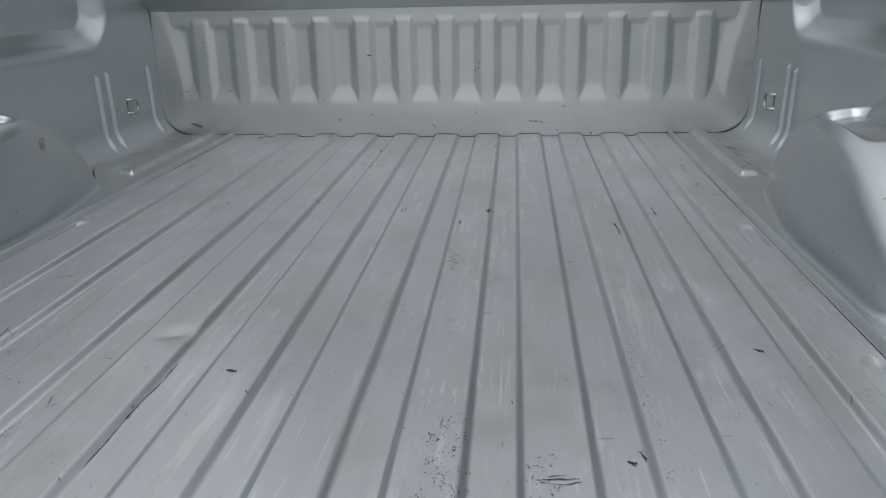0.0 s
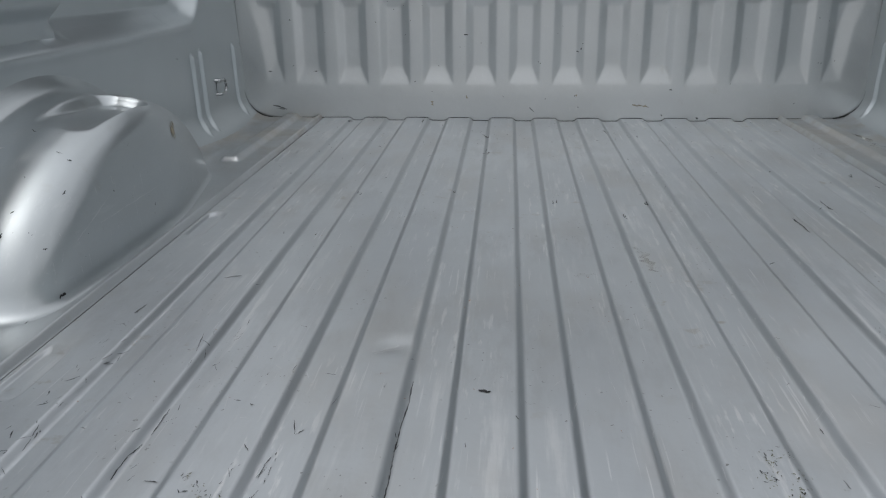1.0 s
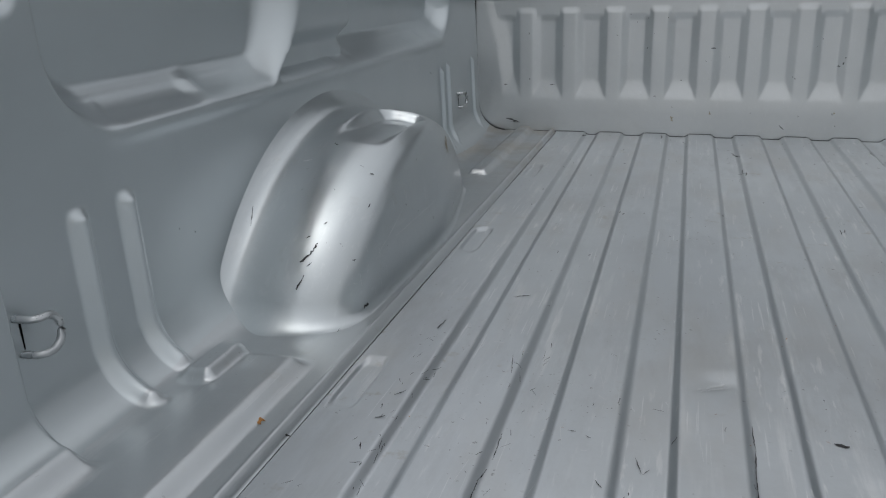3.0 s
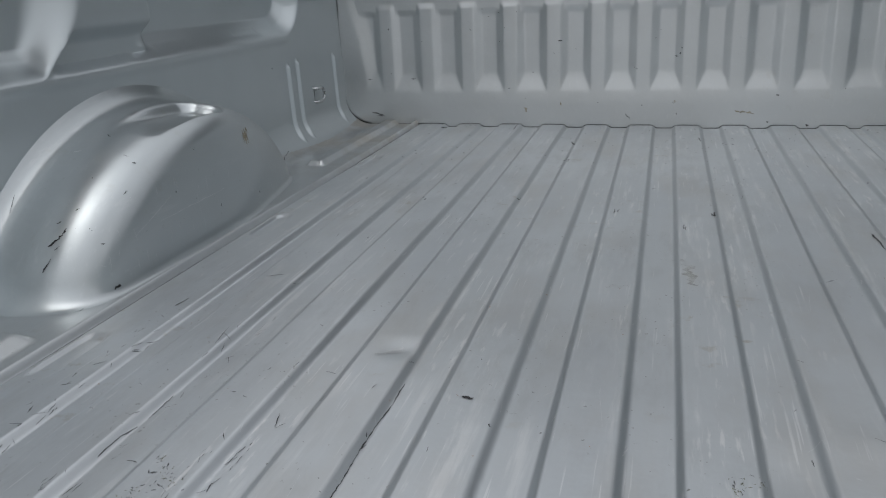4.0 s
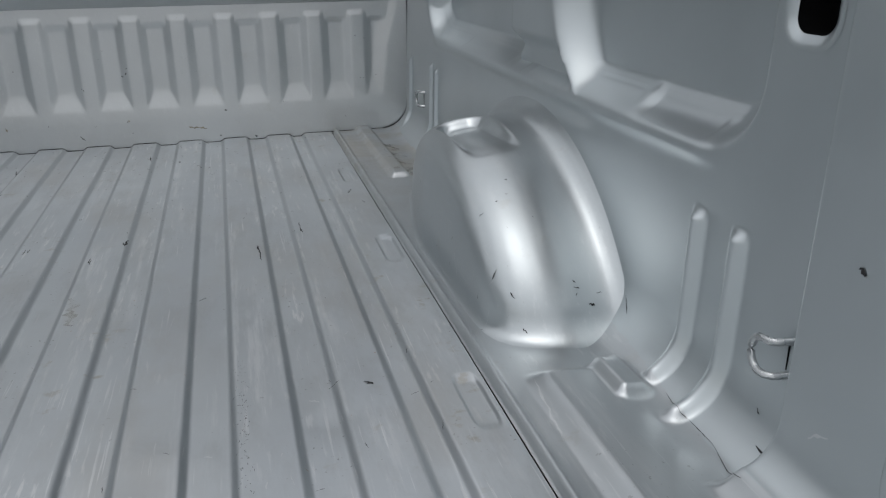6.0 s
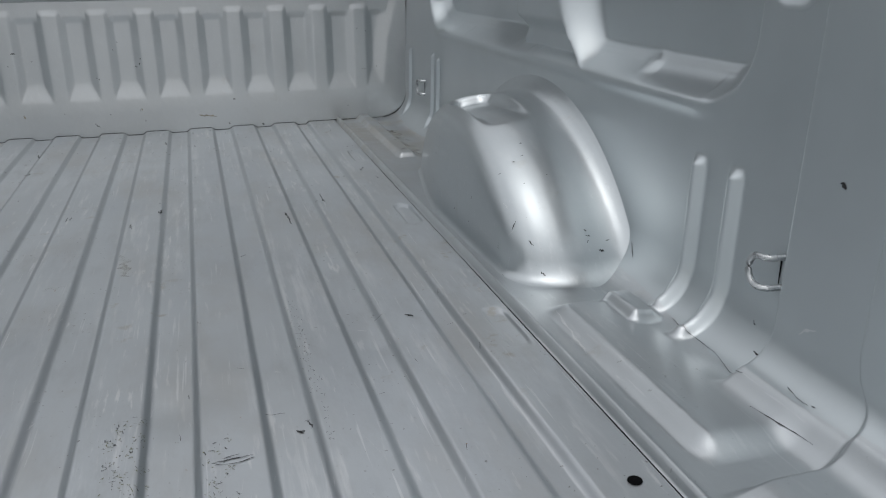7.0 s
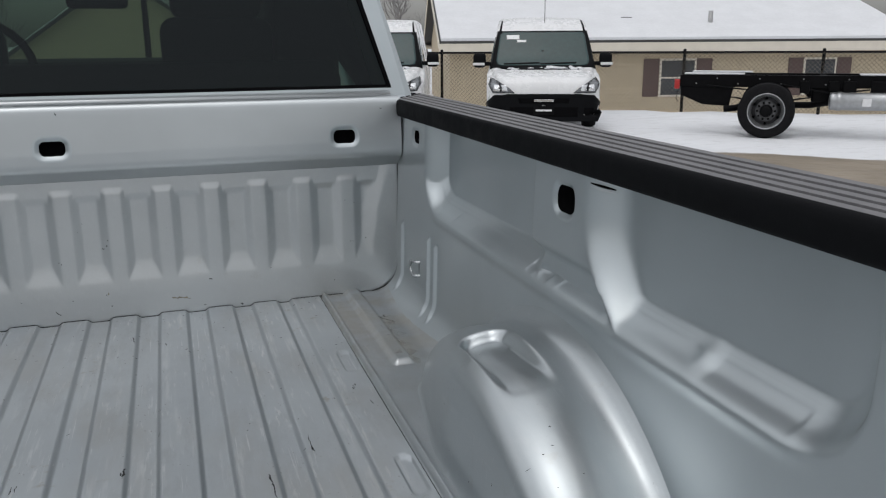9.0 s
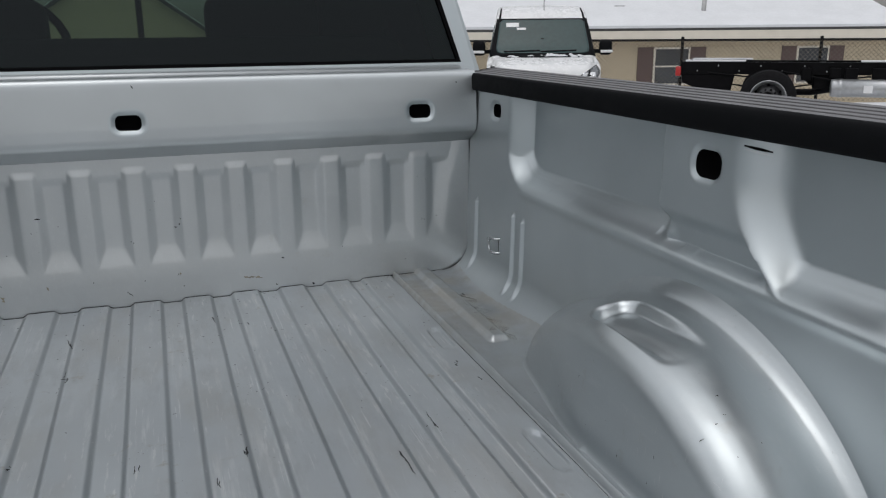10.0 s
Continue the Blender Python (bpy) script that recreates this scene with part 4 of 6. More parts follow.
# ---- white panel vans ----
def van():
    v = thing("van", "white panel van with a black bumper and snow on its bonnet", "van", "parked vans")
    # stations: distance from the nose, half width, top height, half width at the roof
    stations = np.array([(0.00, 0.70, 0.68, 0.62), (0.04, 0.80, 0.79, 0.68), (0.14, 0.88, 0.86, 0.75), (0.35, 0.935, 0.915, 0.80), (0.62, 0.95, 0.955, 0.85), (0.80, 0.955, 0.99, 0.87),
                         (0.95, 0.955, 1.13, 0.87), (1.15, 0.955, 1.34, 0.845), (1.38, 0.955, 1.58, 0.815), (1.55, 0.955, 1.71, 0.795), (1.85, 0.955, 1.81, 0.78), (2.6, 0.955, 1.86, 0.78), (4.2, 0.95, 1.85, 0.78), (4.62, 0.93, 1.82, 0.77), (4.70, 0.84, 1.75, 0.70)])
    ys = np.concatenate([np.linspace(0, 0.2, 8)[:-1], np.linspace(0.2, 1.9, 36)[:-1], np.linspace(1.9, 4.70, 16)])
    w, t, wr = (np.interp(ys, stations[:, 0], stations[:, k]) for k in (1, 2, 3))
    rows = []
    for y, hw, top, hr in zip(ys, w, t, wr):
        belt = min(0.90, top - 0.10)
        half = [(hw * 0.93, 0.26), (hw * 0.985, 0.34), (hw, 0.50), (hw, 0.70), (hw * 0.995, belt)]
        n = 7
        for k in range(1, n):
            q = k / n
            half.append((hw * 0.995 + (hr - hw * 0.995) * q, belt + (top - 0.09 - belt) * q))
        for a in (0, 20, 40, 60, 80, 90):
            half.append((hr - 0.09 + 0.09 * math.cos(radians(a)), top - 0.09 + 0.09 * math.sin(radians(a))))
        half.append((hr * 0.5, top + 0.012))
        half.append((0.0, top + 0.018))
        rows.append([(x, y, z) for x, z in half] + [(-x, y, z) for x, z in half[-2::-1]])
    P = np.array(rows)
    me = sheet(P)
    bm = bmesh.new()
    bm.from_mesh(me)
    bpy.data.meshes.remove(me)
    bm.verts.ensure_lookup_table()
    nv_ = P.shape[1]
    bm.faces.new([bm.verts[k] for k in range(nv_)])
    bm.faces.new([bm.verts[(len(rows) - 1) * nv_ + k] for k in range(nv_)][::-1])
    bmesh.ops.recalc_face_normals(bm, faces=bm.faces[:])
    from mathutils.bvhtree import BVHTree
    tree = BVHTree.FromBMesh(bm)
    body = local(part("body", bm, WHITE, v, "white painted van body"))

    def drape(name, poly, material, parent, lift=0.006, label="", axis="y", rings=(1.0, 0.8, 0.55, 0.3, 0.05), sidex=1):
        """A patch that follows the body: poly in (x, z) seen from ahead or (y, z) seen from a side."""
        c = np.mean(poly, axis=0)
        fine = []
        for a, b in zip(poly, poly[1:] + poly[:1]):
            for q in np.linspace(0, 1, 7)[:-1]:
                fine.append((a[0] + (b[0] - a[0]) * q, a[1] + (b[1] - a[1]) * q))
        rows_ = []
        for k, s in enumerate((1.0,) + tuple(rings)):
            ring = []
            for a, b in fine:
                u, z = c[0] + (a - c[0]) * s, c[1] + (b - c[1]) * s
                o, d = ((u, -3, z), (0, 1, 0)) if axis == "y" else ((3 * sidex, u, z), (-sidex, 0, 0))
                hit = tree.ray_cast(Vector(o), Vector(d))
                p = hit[0] if hit[0] else Vector(o) + Vector(d) * 3
                off = -0.01 if k == 0 else lift
                p = p + (hit[1] if hit[0] and hit[1].dot(Vector(d)) < 0 else -Vector(d)) * off
                ring.append(tuple(p))
            rows_.append(ring)
        return local(part(name, sheet(np.swapaxes(np.array(rows_), 0, 1), closed=True), material, parent, label))

    drape("windscreen_surround", [(-0.90, 0.975), (0.90, 0.975), (0.775, 1.61), (-0.775, 1.61)], BLACK_TRIM, v, 0.014, rings=(1.0, 0.97, 0.94, 0.90, 0.84, 0.75, 0.5, 0.2, 0.03))
    drape("windscreen", [(-0.70, 1.030), (0.70, 1.030), (0.770, 1.050), (0.795, 1.11), (0.735, 1.545), (0.685, 1.582), (-0.685, 1.582), (-0.735, 1.545), (-0.795, 1.11), (-0.770, 1.050)], VAN_GLASS, v, 0.022, "dark green-grey windscreen", rings=(1.0, 0.96, 0.9, 0.8, 0.6, 0.4, 0.2, 0.03))
    drape("windscreen_sticker", [(-0.62, 1.46), (-0.40, 1.46), (-0.40, 1.53), (-0.62, 1.53)], WHITE, v, 0.030, "white paper sticker")
    drape("windscreen_label", [(-0.44, 1.41), (-0.28, 1.41), (-0.28, 1.445), (-0.44, 1.445)], WHITE, v, 0.030)
    for k in (0, 1):
        drape("wiper", [(-0.66 + 0.62 * k, 1.045), (-0.05 + 0.62 * k, 1.060), (-0.05 + 0.62 * k, 1.075), (-0.66 + 0.62 * k, 1.058)], BLACK_TRIM, v, 0.032)
    drape("bonnet_gap", [(-0.62, 0.600), (0.62, 0.600), (0.62, 0.612), (-0.62, 0.612)], DARK, v, 0.004)
    drape("bumper", [(-0.88, 0.17), (0.88, 0.17), (0.94, 0.32), (0.93, 0.46), (0.80, 0.595), (0.50, 0.605), (-0.50, 0.605), (-0.80, 0.595), (-0.93, 0.46), (-0.94, 0.32)], BLACK_TRIM, v, 0.02, "black plastic bumper and grille", rings=(1.0, 0.92, 0.8, 0.6, 0.4, 0.2, 0.03))
    drape("grille_slot", [(-0.40, 0.465), (0.40, 0.465), (0.42, 0.545), (-0.42, 0.545)], DARK, v, 0.026)
    drape("badge", [(-0.16, 0.49), (0.16, 0.49), (0.16, 0.525), (-0.16, 0.525)], CHROME, v, 0.032, "plain bright badge bar")
    drape("intake", [(-0.55, 0.25), (0.55, 0.25), (0.55, 0.40), (-0.55, 0.40)], DARK, v, 0.026)
    drape("front_plate", [(-0.17, 0.27), (0.17, 0.27), (0.17, 0.41), (-0.17, 0.41)], FRAME_BLACK, v, 0.033, "dark dealer plate with plain bars")
    drape("plate_bar", [(-0.13, 0.335), (0.13, 0.335), (0.13, 0.365), (-0.13, 0.365)], WHITE, v, 0.038)
    for s in (1, -1):
        lamp_line = [(s * 0.47, 0.625), (s * 0.83, 0.625), (s * 0.905, 0.76), (s * 0.88, 0.85), (s * 0.75, 0.815), (s * 0.58, 0.715)]
        mid = np.mean(lamp_line, axis=0)
        drape("headlight_edge", lamp_line, BLACK_TRIM, v, 0.009)
        lens = drape("headlight", [tuple(mid + (np.array(p) - mid) * 0.90) for p in lamp_line], LAMP_CLEAR, v, 0.014, "clear swept-back headlight")
        for p, q in ((0.64, 0.05), (0.76, 0.055)):
            drape("headlight_bowl", [(s * (p - q), 0.66), (s * (p + q), 0.66), (s * (p + q), 0.75), (s * (p - q * 0.6), 0.745)], CHROME, v, 0.019)
        drape("headlight_gap", [(s * 0.69, 0.645), (s * 0.705, 0.645), (s * 0.72, 0.79), (s * 0.705, 0.785)], BLACK_TRIM, v, 0.022)
        drape("fog_lamp", [(s * 0.66, 0.28), (s * 0.80, 0.28), (s * 0.80, 0.39), (s * 0.66, 0.39)], DARK, v, 0.027)
        mir = local(part("mirror", box_bm(min(s * 0.98, s * 1.20), max(s * 0.98, s * 1.20), 1.02, 1.16, 1.00, 1.25, 0.06, 3), BLACK_TRIM, v, "black door mirror"))
        local(part("mirror_lamp", box_bm(min(s * 1.0, s * 1.205), max(s * 1.0, s * 1.205), 1.012, 1.03, 1.04, 1.085, 0.008), WHITE, mir))
        local(part("mirror_arm", box_bm(min(s * 0.88, s * 1.0), max(s * 0.88, s * 1.0), 1.06, 1.14, 1.03, 1.10, 0.015), BLACK_TRIM, mir))
        drape("side_window", [(1.02, 1.03), (1.95, 1.01), (1.95, 1.50), (1.50, 1.52)], VAN_GLASS, v, 0.008, "dark door window", "x", sidex=s)
        drape("roof_seam", [(s * 0.715, 1.615), (s * 0.75, 1.615), (s * 0.715, 1.80), (s * 0.69, 1.80)], BLACK_TRIM, v, 0.006)
        for yy in (0.86, 3.95):
            q = s * 0.80
            ty = local(part("wheel", turned_bm([(q - 0.10, 0.20), (q - 0.10, 0.30), (q - 0.07, 0.325), (q + 0.07, 0.325), (q + 0.12, 0.30), (q + 0.12, 0.20), (q - 0.10, 0.20)] if s > 0 else [(q - 0.12, 0.20), (q - 0.12, 0.30), (q - 0.07, 0.325), (q + 0.07, 0.325), (q + 0.10, 0.30), (q + 0.10, 0.20), (q - 0.12, 0.20)], (0, yy, 0.325), 36, caps=False), RUBBER, v))
            local(part("rim", turned_bm([(q + s * 0.05, 0.19), (q + s * 0.125, 0.20), (q + s * 0.11, 0.06)], (0, yy, 0.325), 28), STEEL, ty))
    local(part("aerial", tube([(0.05, 1.66, 1.74), (0.055, 1.78, 2.25)], 0.006), FRAME_BLACK, v))
    # snow along the foot of the windscreen
    rnd = random.Random(5)
    sn = bmesh.new()
    for k in range(26):
        x = rnd.uniform(-0.62, 0.62)
        if k > 12:
            x = rnd.uniform(0.05, 0.66)
        hit = tree.ray_cast(Vector((x, 0.74 + rnd.uniform(-0.05, 0.05), 3)), Vector((0, 0, -1)))
        m = Matrix.Translation(hit[0] + Vector((0, 0, 0.004))) @ Matrix.Diagonal((rnd.uniform(0.03, 0.10), rnd.uniform(0.025, 0.05), rnd.uniform(0.01, 0.035), 1))
        bmesh.ops.create_icosphere(sn, subdivisions=2, radius=1, matrix=m)
    for vert in sn.verts:
        vert.co += 0.008 * noise.noise_vector(vert.co * 25)
    tagged(local(part("snow", sn, SNOW, v, "lumps of snow by the wipers")), kind="stuff")
    return v


first_van = van()
x, y, z = lot(25.36, 13.47)
first_van.matrix_basis = pose(x, y, z, 0, 0, -22.9)
x, y, z = lot(13.15, 14.2)
copy_thing(first_van, pose(x, y, z, 0, 0, -19))


# ---- bare truck chassis ----
def chassis():
    c = thing("truck_chassis", "bare black truck chassis with a dual rear wheel", "truck chassis")
    x, y, z = lot(39.9, 13.4)
    c.matrix_basis = pose(x, y, z, 0, 0, -39.9)
    L0, L1 = -1.31, 4.6
    for dy in (0.18, 1.03):
        web = [(dy, 0.735), (dy + 0.08, 0.735), (dy + 0.08, 0.743), (dy + 0.008, 0.743), (dy + 0.008, 0.912), (dy + 0.08, 0.912), (dy + 0.08, 0.92), (dy, 0.92)]
        rail = local(part("frame_rail", extrude_bm(web, "x", L0, L1), FRAME_BLACK, c, "black steel frame rail", smooth=False))
        rnd = random.Random(int(dy * 100))
        for k in range(16):
            xx = L0 + 0.25 + k * 0.31
            local(part("bolt", turned_bm([(dy - 0.006, 0.009), (dy, 0.011)], (xx, 0, 0.785 + 0.08 * (k % 2)), 8, "y"), STEEL, rail, smooth=False))
    for xx in (-1.28, -0.55, 0.75, 1.7, 2.9):
        local(part("crossmember", box_bm(xx, xx + 0.09, 0.19, 1.10, 0.76, 0.90, 0.01), FRAME_BLACK, c, smooth=False))
    # the sloping tail of the rail with its hanger
    local(part("tail_hanger", extrude_bm([(-1.30, 0.735), (-1.28, 0.60), (-0.95, 0.46), (-0.55, 0.44), (-0.50, 0.735)], "y", 0.19, 0.24, 0.01), FRAME_BLACK, c, smooth=False))
    lamp = local(part("tail_lamp", box_bm(-1.39, -1.31, 0.14, 0.26, 0.70, 0.85, 0.015), LAMP_RED, c, "red tail lamp"))
    local(part("lamp_wire", tube([(-1.34, 0.2, 0.66), (-1.36, 0.2, 0.55), (-1.33, 0.2, 0.50)], 0.008), FRAME_BLACK, lamp))
    for k, dy in enumerate((0.0, 1.28)):
        for off in (0.0, 0.27):
            cy_ = dy + off - (0.14 if k else 0.12)
            ty = local(part("wheel", turned_bm([(cy_ - 0.115, 0.262), (cy_ - 0.12, 0.348), (cy_ - 0.10, 0.394), (cy_ - 0.06, 0.405), (cy_ + 0.06, 0.405), (cy_ + 0.10, 0.394), (cy_ + 0.12, 0.348), (cy_ + 0.115, 0.262), (cy_ - 0.115, 0.262)], (0, 0, 0.405), 56, "y", caps=False), RUBBER, c, "black truck tyre"))
            if k == 0 and off == 0.0:
                rim = local(part("rim", turned_bm([(cy_ + 0.05, 0.262), (cy_ - 0.118, 0.268), (cy_ - 0.123, 0.258), (cy_ - 0.10, 0.250), (cy_ - 0.05, 0.226), (cy_ + 0.01, 0.206)], (0, 0, 0.405), 48, "y", caps=False), STEEL, ty, "grey steel rim"))
                local(part("wheel_disc", turned_bm([(cy_ + 0.008, 0.208), (cy_ + 0.012, 0.16), (cy_ - 0.03, 0.145), (cy_ - 0.03, 0.09)], (0, 0, 0.405), 48, "y"), WHEEL_GREY, ty, "dark dished wheel disc"))
                local(part("hub", turned_bm([(cy_ - 0.03, 0.095), (cy_ - 0.10, 0.085), (cy_ - 0.12, 0.06)], (0, 0, 0.405), 28, "y"), FRAME_BLACK, rim))
                for j in range(10):
                    a = 2 * math.pi * j / 10
                    local(part("wheel_nut", turned_bm([(cy_ - 0.055, 0.014), (cy_ - 0.03, 0.018)], (0.125 * math.cos(a), 0, 0.405 + 0.125 * math.sin(a)), 8, "y"), FRAME_BLACK, rim))
                for j in range(6):
                    a = 2 * math.pi * (j + 0.5) / 6
                    local(part("hand_hole", turned_bm([(cy_ - 0.012, 0.020), (cy_ + 0.005, 0.020)], (0.20 * math.cos(a), 0, 0.405 + 0.19 * math.sin(a)), 16, "y"), DARK, rim))
    local(part("axle", turned_bm([(-0.1, 0.07), (1.4, 0.07)], (0, 0, 0.405), 20, "y"), FRAME_BLACK, c))
    spring = [(-0.75, 0.62), (-0.4, 0.56), (0.0, 0.53), (0.4, 0.56), (0.8, 0.62)]
    for k in range(4):
        s = 1 - 0.2 * k
        pts = [(a * s, b - 0.02 * k) for a, b in spring]
        poly = pts + [(a, b - 0.015) for a, b in pts[::-1]]
        local(part("leaf_spring", extrude_bm(poly, "y", 0.27, 0.34), FRAME_BLACK, c, smooth=False))
    local(part("exhaust_pipe", tube([(-0.62, 0.1, 0.40), (-0.45, 0.12, 0.42), (-0.3, 0.35, 0.46), (0.6, 0.45, 0.46), (1.0, 0.14, 0.55)], 0.05, 14), FRAME_BLACK, c))
    tank = local(part("exhaust_canister", turned_bm([(0.86, 0.06), (0.87, 0.122), (0.90, 0.13), (0.96, 0.13), (0.965, 0.138), (1.02, 0.138), (1.025, 0.13), (1.78, 0.13), (1.80, 0.14), (1.83, 0.14), (1.85, 0.13), (2.4, 0.13), (2.46, 0.08)], (0, 0.12, 0.55), 32), STEEL, c, "bright steel exhaust canister"))
    local(part("canister_label", box_bm(1.30, 1.42, -0.018, -0.010, 0.49, 0.60), WHITE, tank, "white label with plain bars", smooth=False))
    local(part("axle_housing", turned_bm([(-0.16, 0.05), (-0.13, 0.13), (0.0, 0.17), (0.13, 0.13), (0.16, 0.05)], (0.0, 0.55, 0.46), 24, "x"), FRAME_BLACK, c))
    local(part("spring_hanger", box_bm(0.62, 0.92, 0.24, 0.34, 0.52, 0.76, 0.03), FRAME_BLACK, c))
    local(part("skid_plate", extrude_bm([(0.42, 0.74), (1.30, 0.74), (1.18, 0.60), (0.60, 0.56)], "y", 0.62, 0.90, 0.01), FRAME_BLACK, c, smooth=False))
    local(part("brake_line", tube([(-0.9, 0.16, 0.76), (-0.3, 0.15, 0.70), (0.2, 0.16, 0.78), (0.9, 0.15, 0.66), (1.4, 0.15, 0.72)], 0.012, 8), FRAME_BLACK, c))
    rnd = random.Random(3)
    for k in range(9):
        x0 = 0.5 + 0.32 * k + rnd.uniform(-0.1, 0.1)
        local(part("bracket", box_bm(x0, x0 + rnd.uniform(0.06, 0.2), 0.12, 0.18, 0.735 - rnd.uniform(0.03, 0.16), 0.84, 0.012), FRAME_BLACK, c, smooth=False))
    for a, b, dy in ((-1.25, -0.35, 0.2), (1.25, 1.65, 0.2), (1.9, 2.4, 0.2), (-1.2, -0.25, 1.05)):
        bm = box_bm(a, b, dy - 0.02, dy + 0.10, 0.922, 0.950, 0.013, 2)
        local(part("snow_strip", bm, SNOW, c, "snow lying on the rail"))
    return c


chassis()


# ---- bare trees far behind ----
def tree(seed, height):
    rnd = random.Random(seed)
    t = thing("tree", "bare grey winter tree with fine twigs", "tree", "bare trees behind the houses")
    V, F, V2, F2 = [], [], [], []

    def limb(p, d, length, r, level):
        vs, fs = (V, F) if level < 1 else (V2, F2)
        q = p + d * length
        s = d.cross(Vector((0.3, 0.9, 0.2))).normalized()
        w = s.cross(d)
        i = len(vs)
        for c_, rr in ((p, r), (q, r * 0.62)):
            for k in range(4):
                a = math.pi / 2 * k
                vs.append(tuple(c_ + rr * (math.cos(a) * s + math.sin(a) * w)))
        for k in range(4):
            fs.append((i + k, i + (k + 1) % 4, i + 4 + (k + 1) % 4, i + 4 + k))
        if level > 4:
            return
        for _ in range(3 if level < 4 else 2):
            nd = (d + Vector((rnd.uniform(-1, 1), rnd.uniform(-1, 1), rnd.uniform(-0.35, 0.75))) * 0.75).normalized()
            limb(p + d * length * rnd.uniform(0.6, 1.0), nd, length * rnd.uniform(0.55, 0.8), r * 0.55, level + 1)

    limb(Vector((0, 0, 0)), Vector((rnd.uniform(-0.05, 0.05), 0, 1)), height * 0.32, height * 0.022, 0)
    for name, vs, fs in (("trunk", V, F), ("crown", V2, F2)):
        me = bpy.data.meshes.new(name)
        me.from_pydata(vs, [], fs)
        local(part(name, me, BARK, t, smooth=False))
    return t


kinds = [tree(11, 8.5), tree(12, 7.5)]
spots = [(15.0, 62, 0), (17.2, 60, 1), (19.6, 63, 0), (12.6, 58, 1), (21.8, 66, 0), (50.5, 64, 1), (-9.5, 75, 1), (-12.5, 70, 0)]
for i, (az, d, k) in enumerate(spots):
    x, y, z = lot(az, d)
    m = pose(x, y, z - 0.1, 0, 0, 47 * i)
    if i < 2:
        kinds[k].matrix_basis = m
    else:
        copy_thing(kinds[k], m)


# ---- wear: chips, stains and scratches, each laid on its sheet ----
from mathutils.bvhtree import BVHTree

# pale strokes: scratches and scuffs, and the highlight painted by the wall slits
PALE = plain("pale_scratch", (0.58, 0.60, 0.61), 0.5, 0.6, 0.08, 40)
GRIME = plain("green_grime", (0.16, 0.165, 0.10), 0.95, 0, 0.3, 60)


def film_material():
    """A thin patchy film of brown dust."""
    n = Nodes("brown_dust_film")
    n.put("Base Color", (0.27, 0.23, 0.16, 1)).put("Roughness", 0.95)
    n.put("Alpha", n.math("MULTIPLY", n.ramp(n.noise(22, 5, 0.6), 0.30, 0.75), 0.38))
    return n.mat


FILM = film_material()
TREES = {}


def on_sheet(ob, p, lift=0.0006):
    if ob is bed_floor:
        return Vector((p[0], p[1], float(floor_z(np.array(p[0]), np.array(p[1]))) + lift))
    if ob.name not in TREES:
        me = ob.data
        TREES[ob.name] = BVHTree.FromPolygons([v.co for v in me.vertices], [f.vertices for f in me.polygons])
    co, no, _, _ = TREES[ob.name].find_nearest(Vector(p))
    side = no if no.dot(Vector((0.1, 0.4, 0.45)) - co) > 0 else -no
    return co + side * lift


def ribbon(ob, width, a, b, rnd, lift=0.0006, most=14, rough=1.0):
    """Rows of points of a ragged stroke from a to b, pressed onto the sheet."""
    a, b = Vector(a), Vector(b)
    run = b - a
    if run.length < width * 0.8:
        run = (run.normalized() if run.length > 1e-5 else Vector((0.7, 0.7, 0))) * width * 0.8
        b = a + run
    n = max(4, min(most, int(run.length / 0.004)))
    c = on_sheet(ob, (a + b) / 2)
    nrm = (on_sheet(ob, (a + b) / 2, 0.01) - c).normalized()
    across = nrm.cross(run).normalized()
    rows = []
    for k in range(n + 1):
        q = k / n
        w = width * 0.5 * (0.35 + 0.65 * math.sin(math.pi * min(max(q, 0.06), 0.94))) * (1 + rough * rnd.uniform(-0.65, 0.3))
        mid = a + run * q + across * width * rough * rnd.uniform(-0.45, 0.45)
        rows.append([tuple(on_sheet(ob, mid + across * w * e, lift)) for e in (-1, 0, 1)])
    return rows


def mark(name, material, ob, width, a, b, rough=1.0):
    rnd = random.Random(round(1e4 * (a[0] + 3 * a[1] + 7 * a[2])))
    rows = ribbon(ob, width, a, b, rnd, rough=rough)
    top = ob if ob.parent is truck else ob.parent
    return part(name, sheet(np.array(rows)), material, top)


def scatter(name, material, ob, label, count, seed, pick, width, length, turn):
    """Many fine strokes in one mesh."""
    rnd = random.Random(seed)
    V, F = [], []
    for _ in range(count):
        p = Vector(pick(rnd))
        ang = rnd.gauss(0, turn)
        ln = rnd.uniform(*length)
        d = Vector((math.sin(ang), math.cos(ang), 0)) if ob is bed_floor else Vector((math.sin(ang), 0, math.cos(ang)))
        rows = ribbon(ob, rnd.uniform(*width), p - d * ln / 2, p + d * ln / 2, rnd, 0.0004)
        i = len(V)
        for r in rows:
            V.extend(r)
        for k in range(len(rows) - 1):
            for e in range(2):
                F.append((i + 3 * k + e, i + 3 * k + e + 1, i + 3 * k + e + 4, i + 3 * k + e + 3))
    me = bpy.data.meshes.new(name)
    me.from_pydata(V, [], F)
    return tagged(part(name, me, material, ob if ob.parent is truck else ob.parent, label), kind="stuff")


def rib_tops(rnd, y0, y1):
    return (0.003 + PITCH * rnd.randint(-4, 4) + rnd.uniform(-0.03, 0.03), rnd.uniform(y0, y1), 0.0)


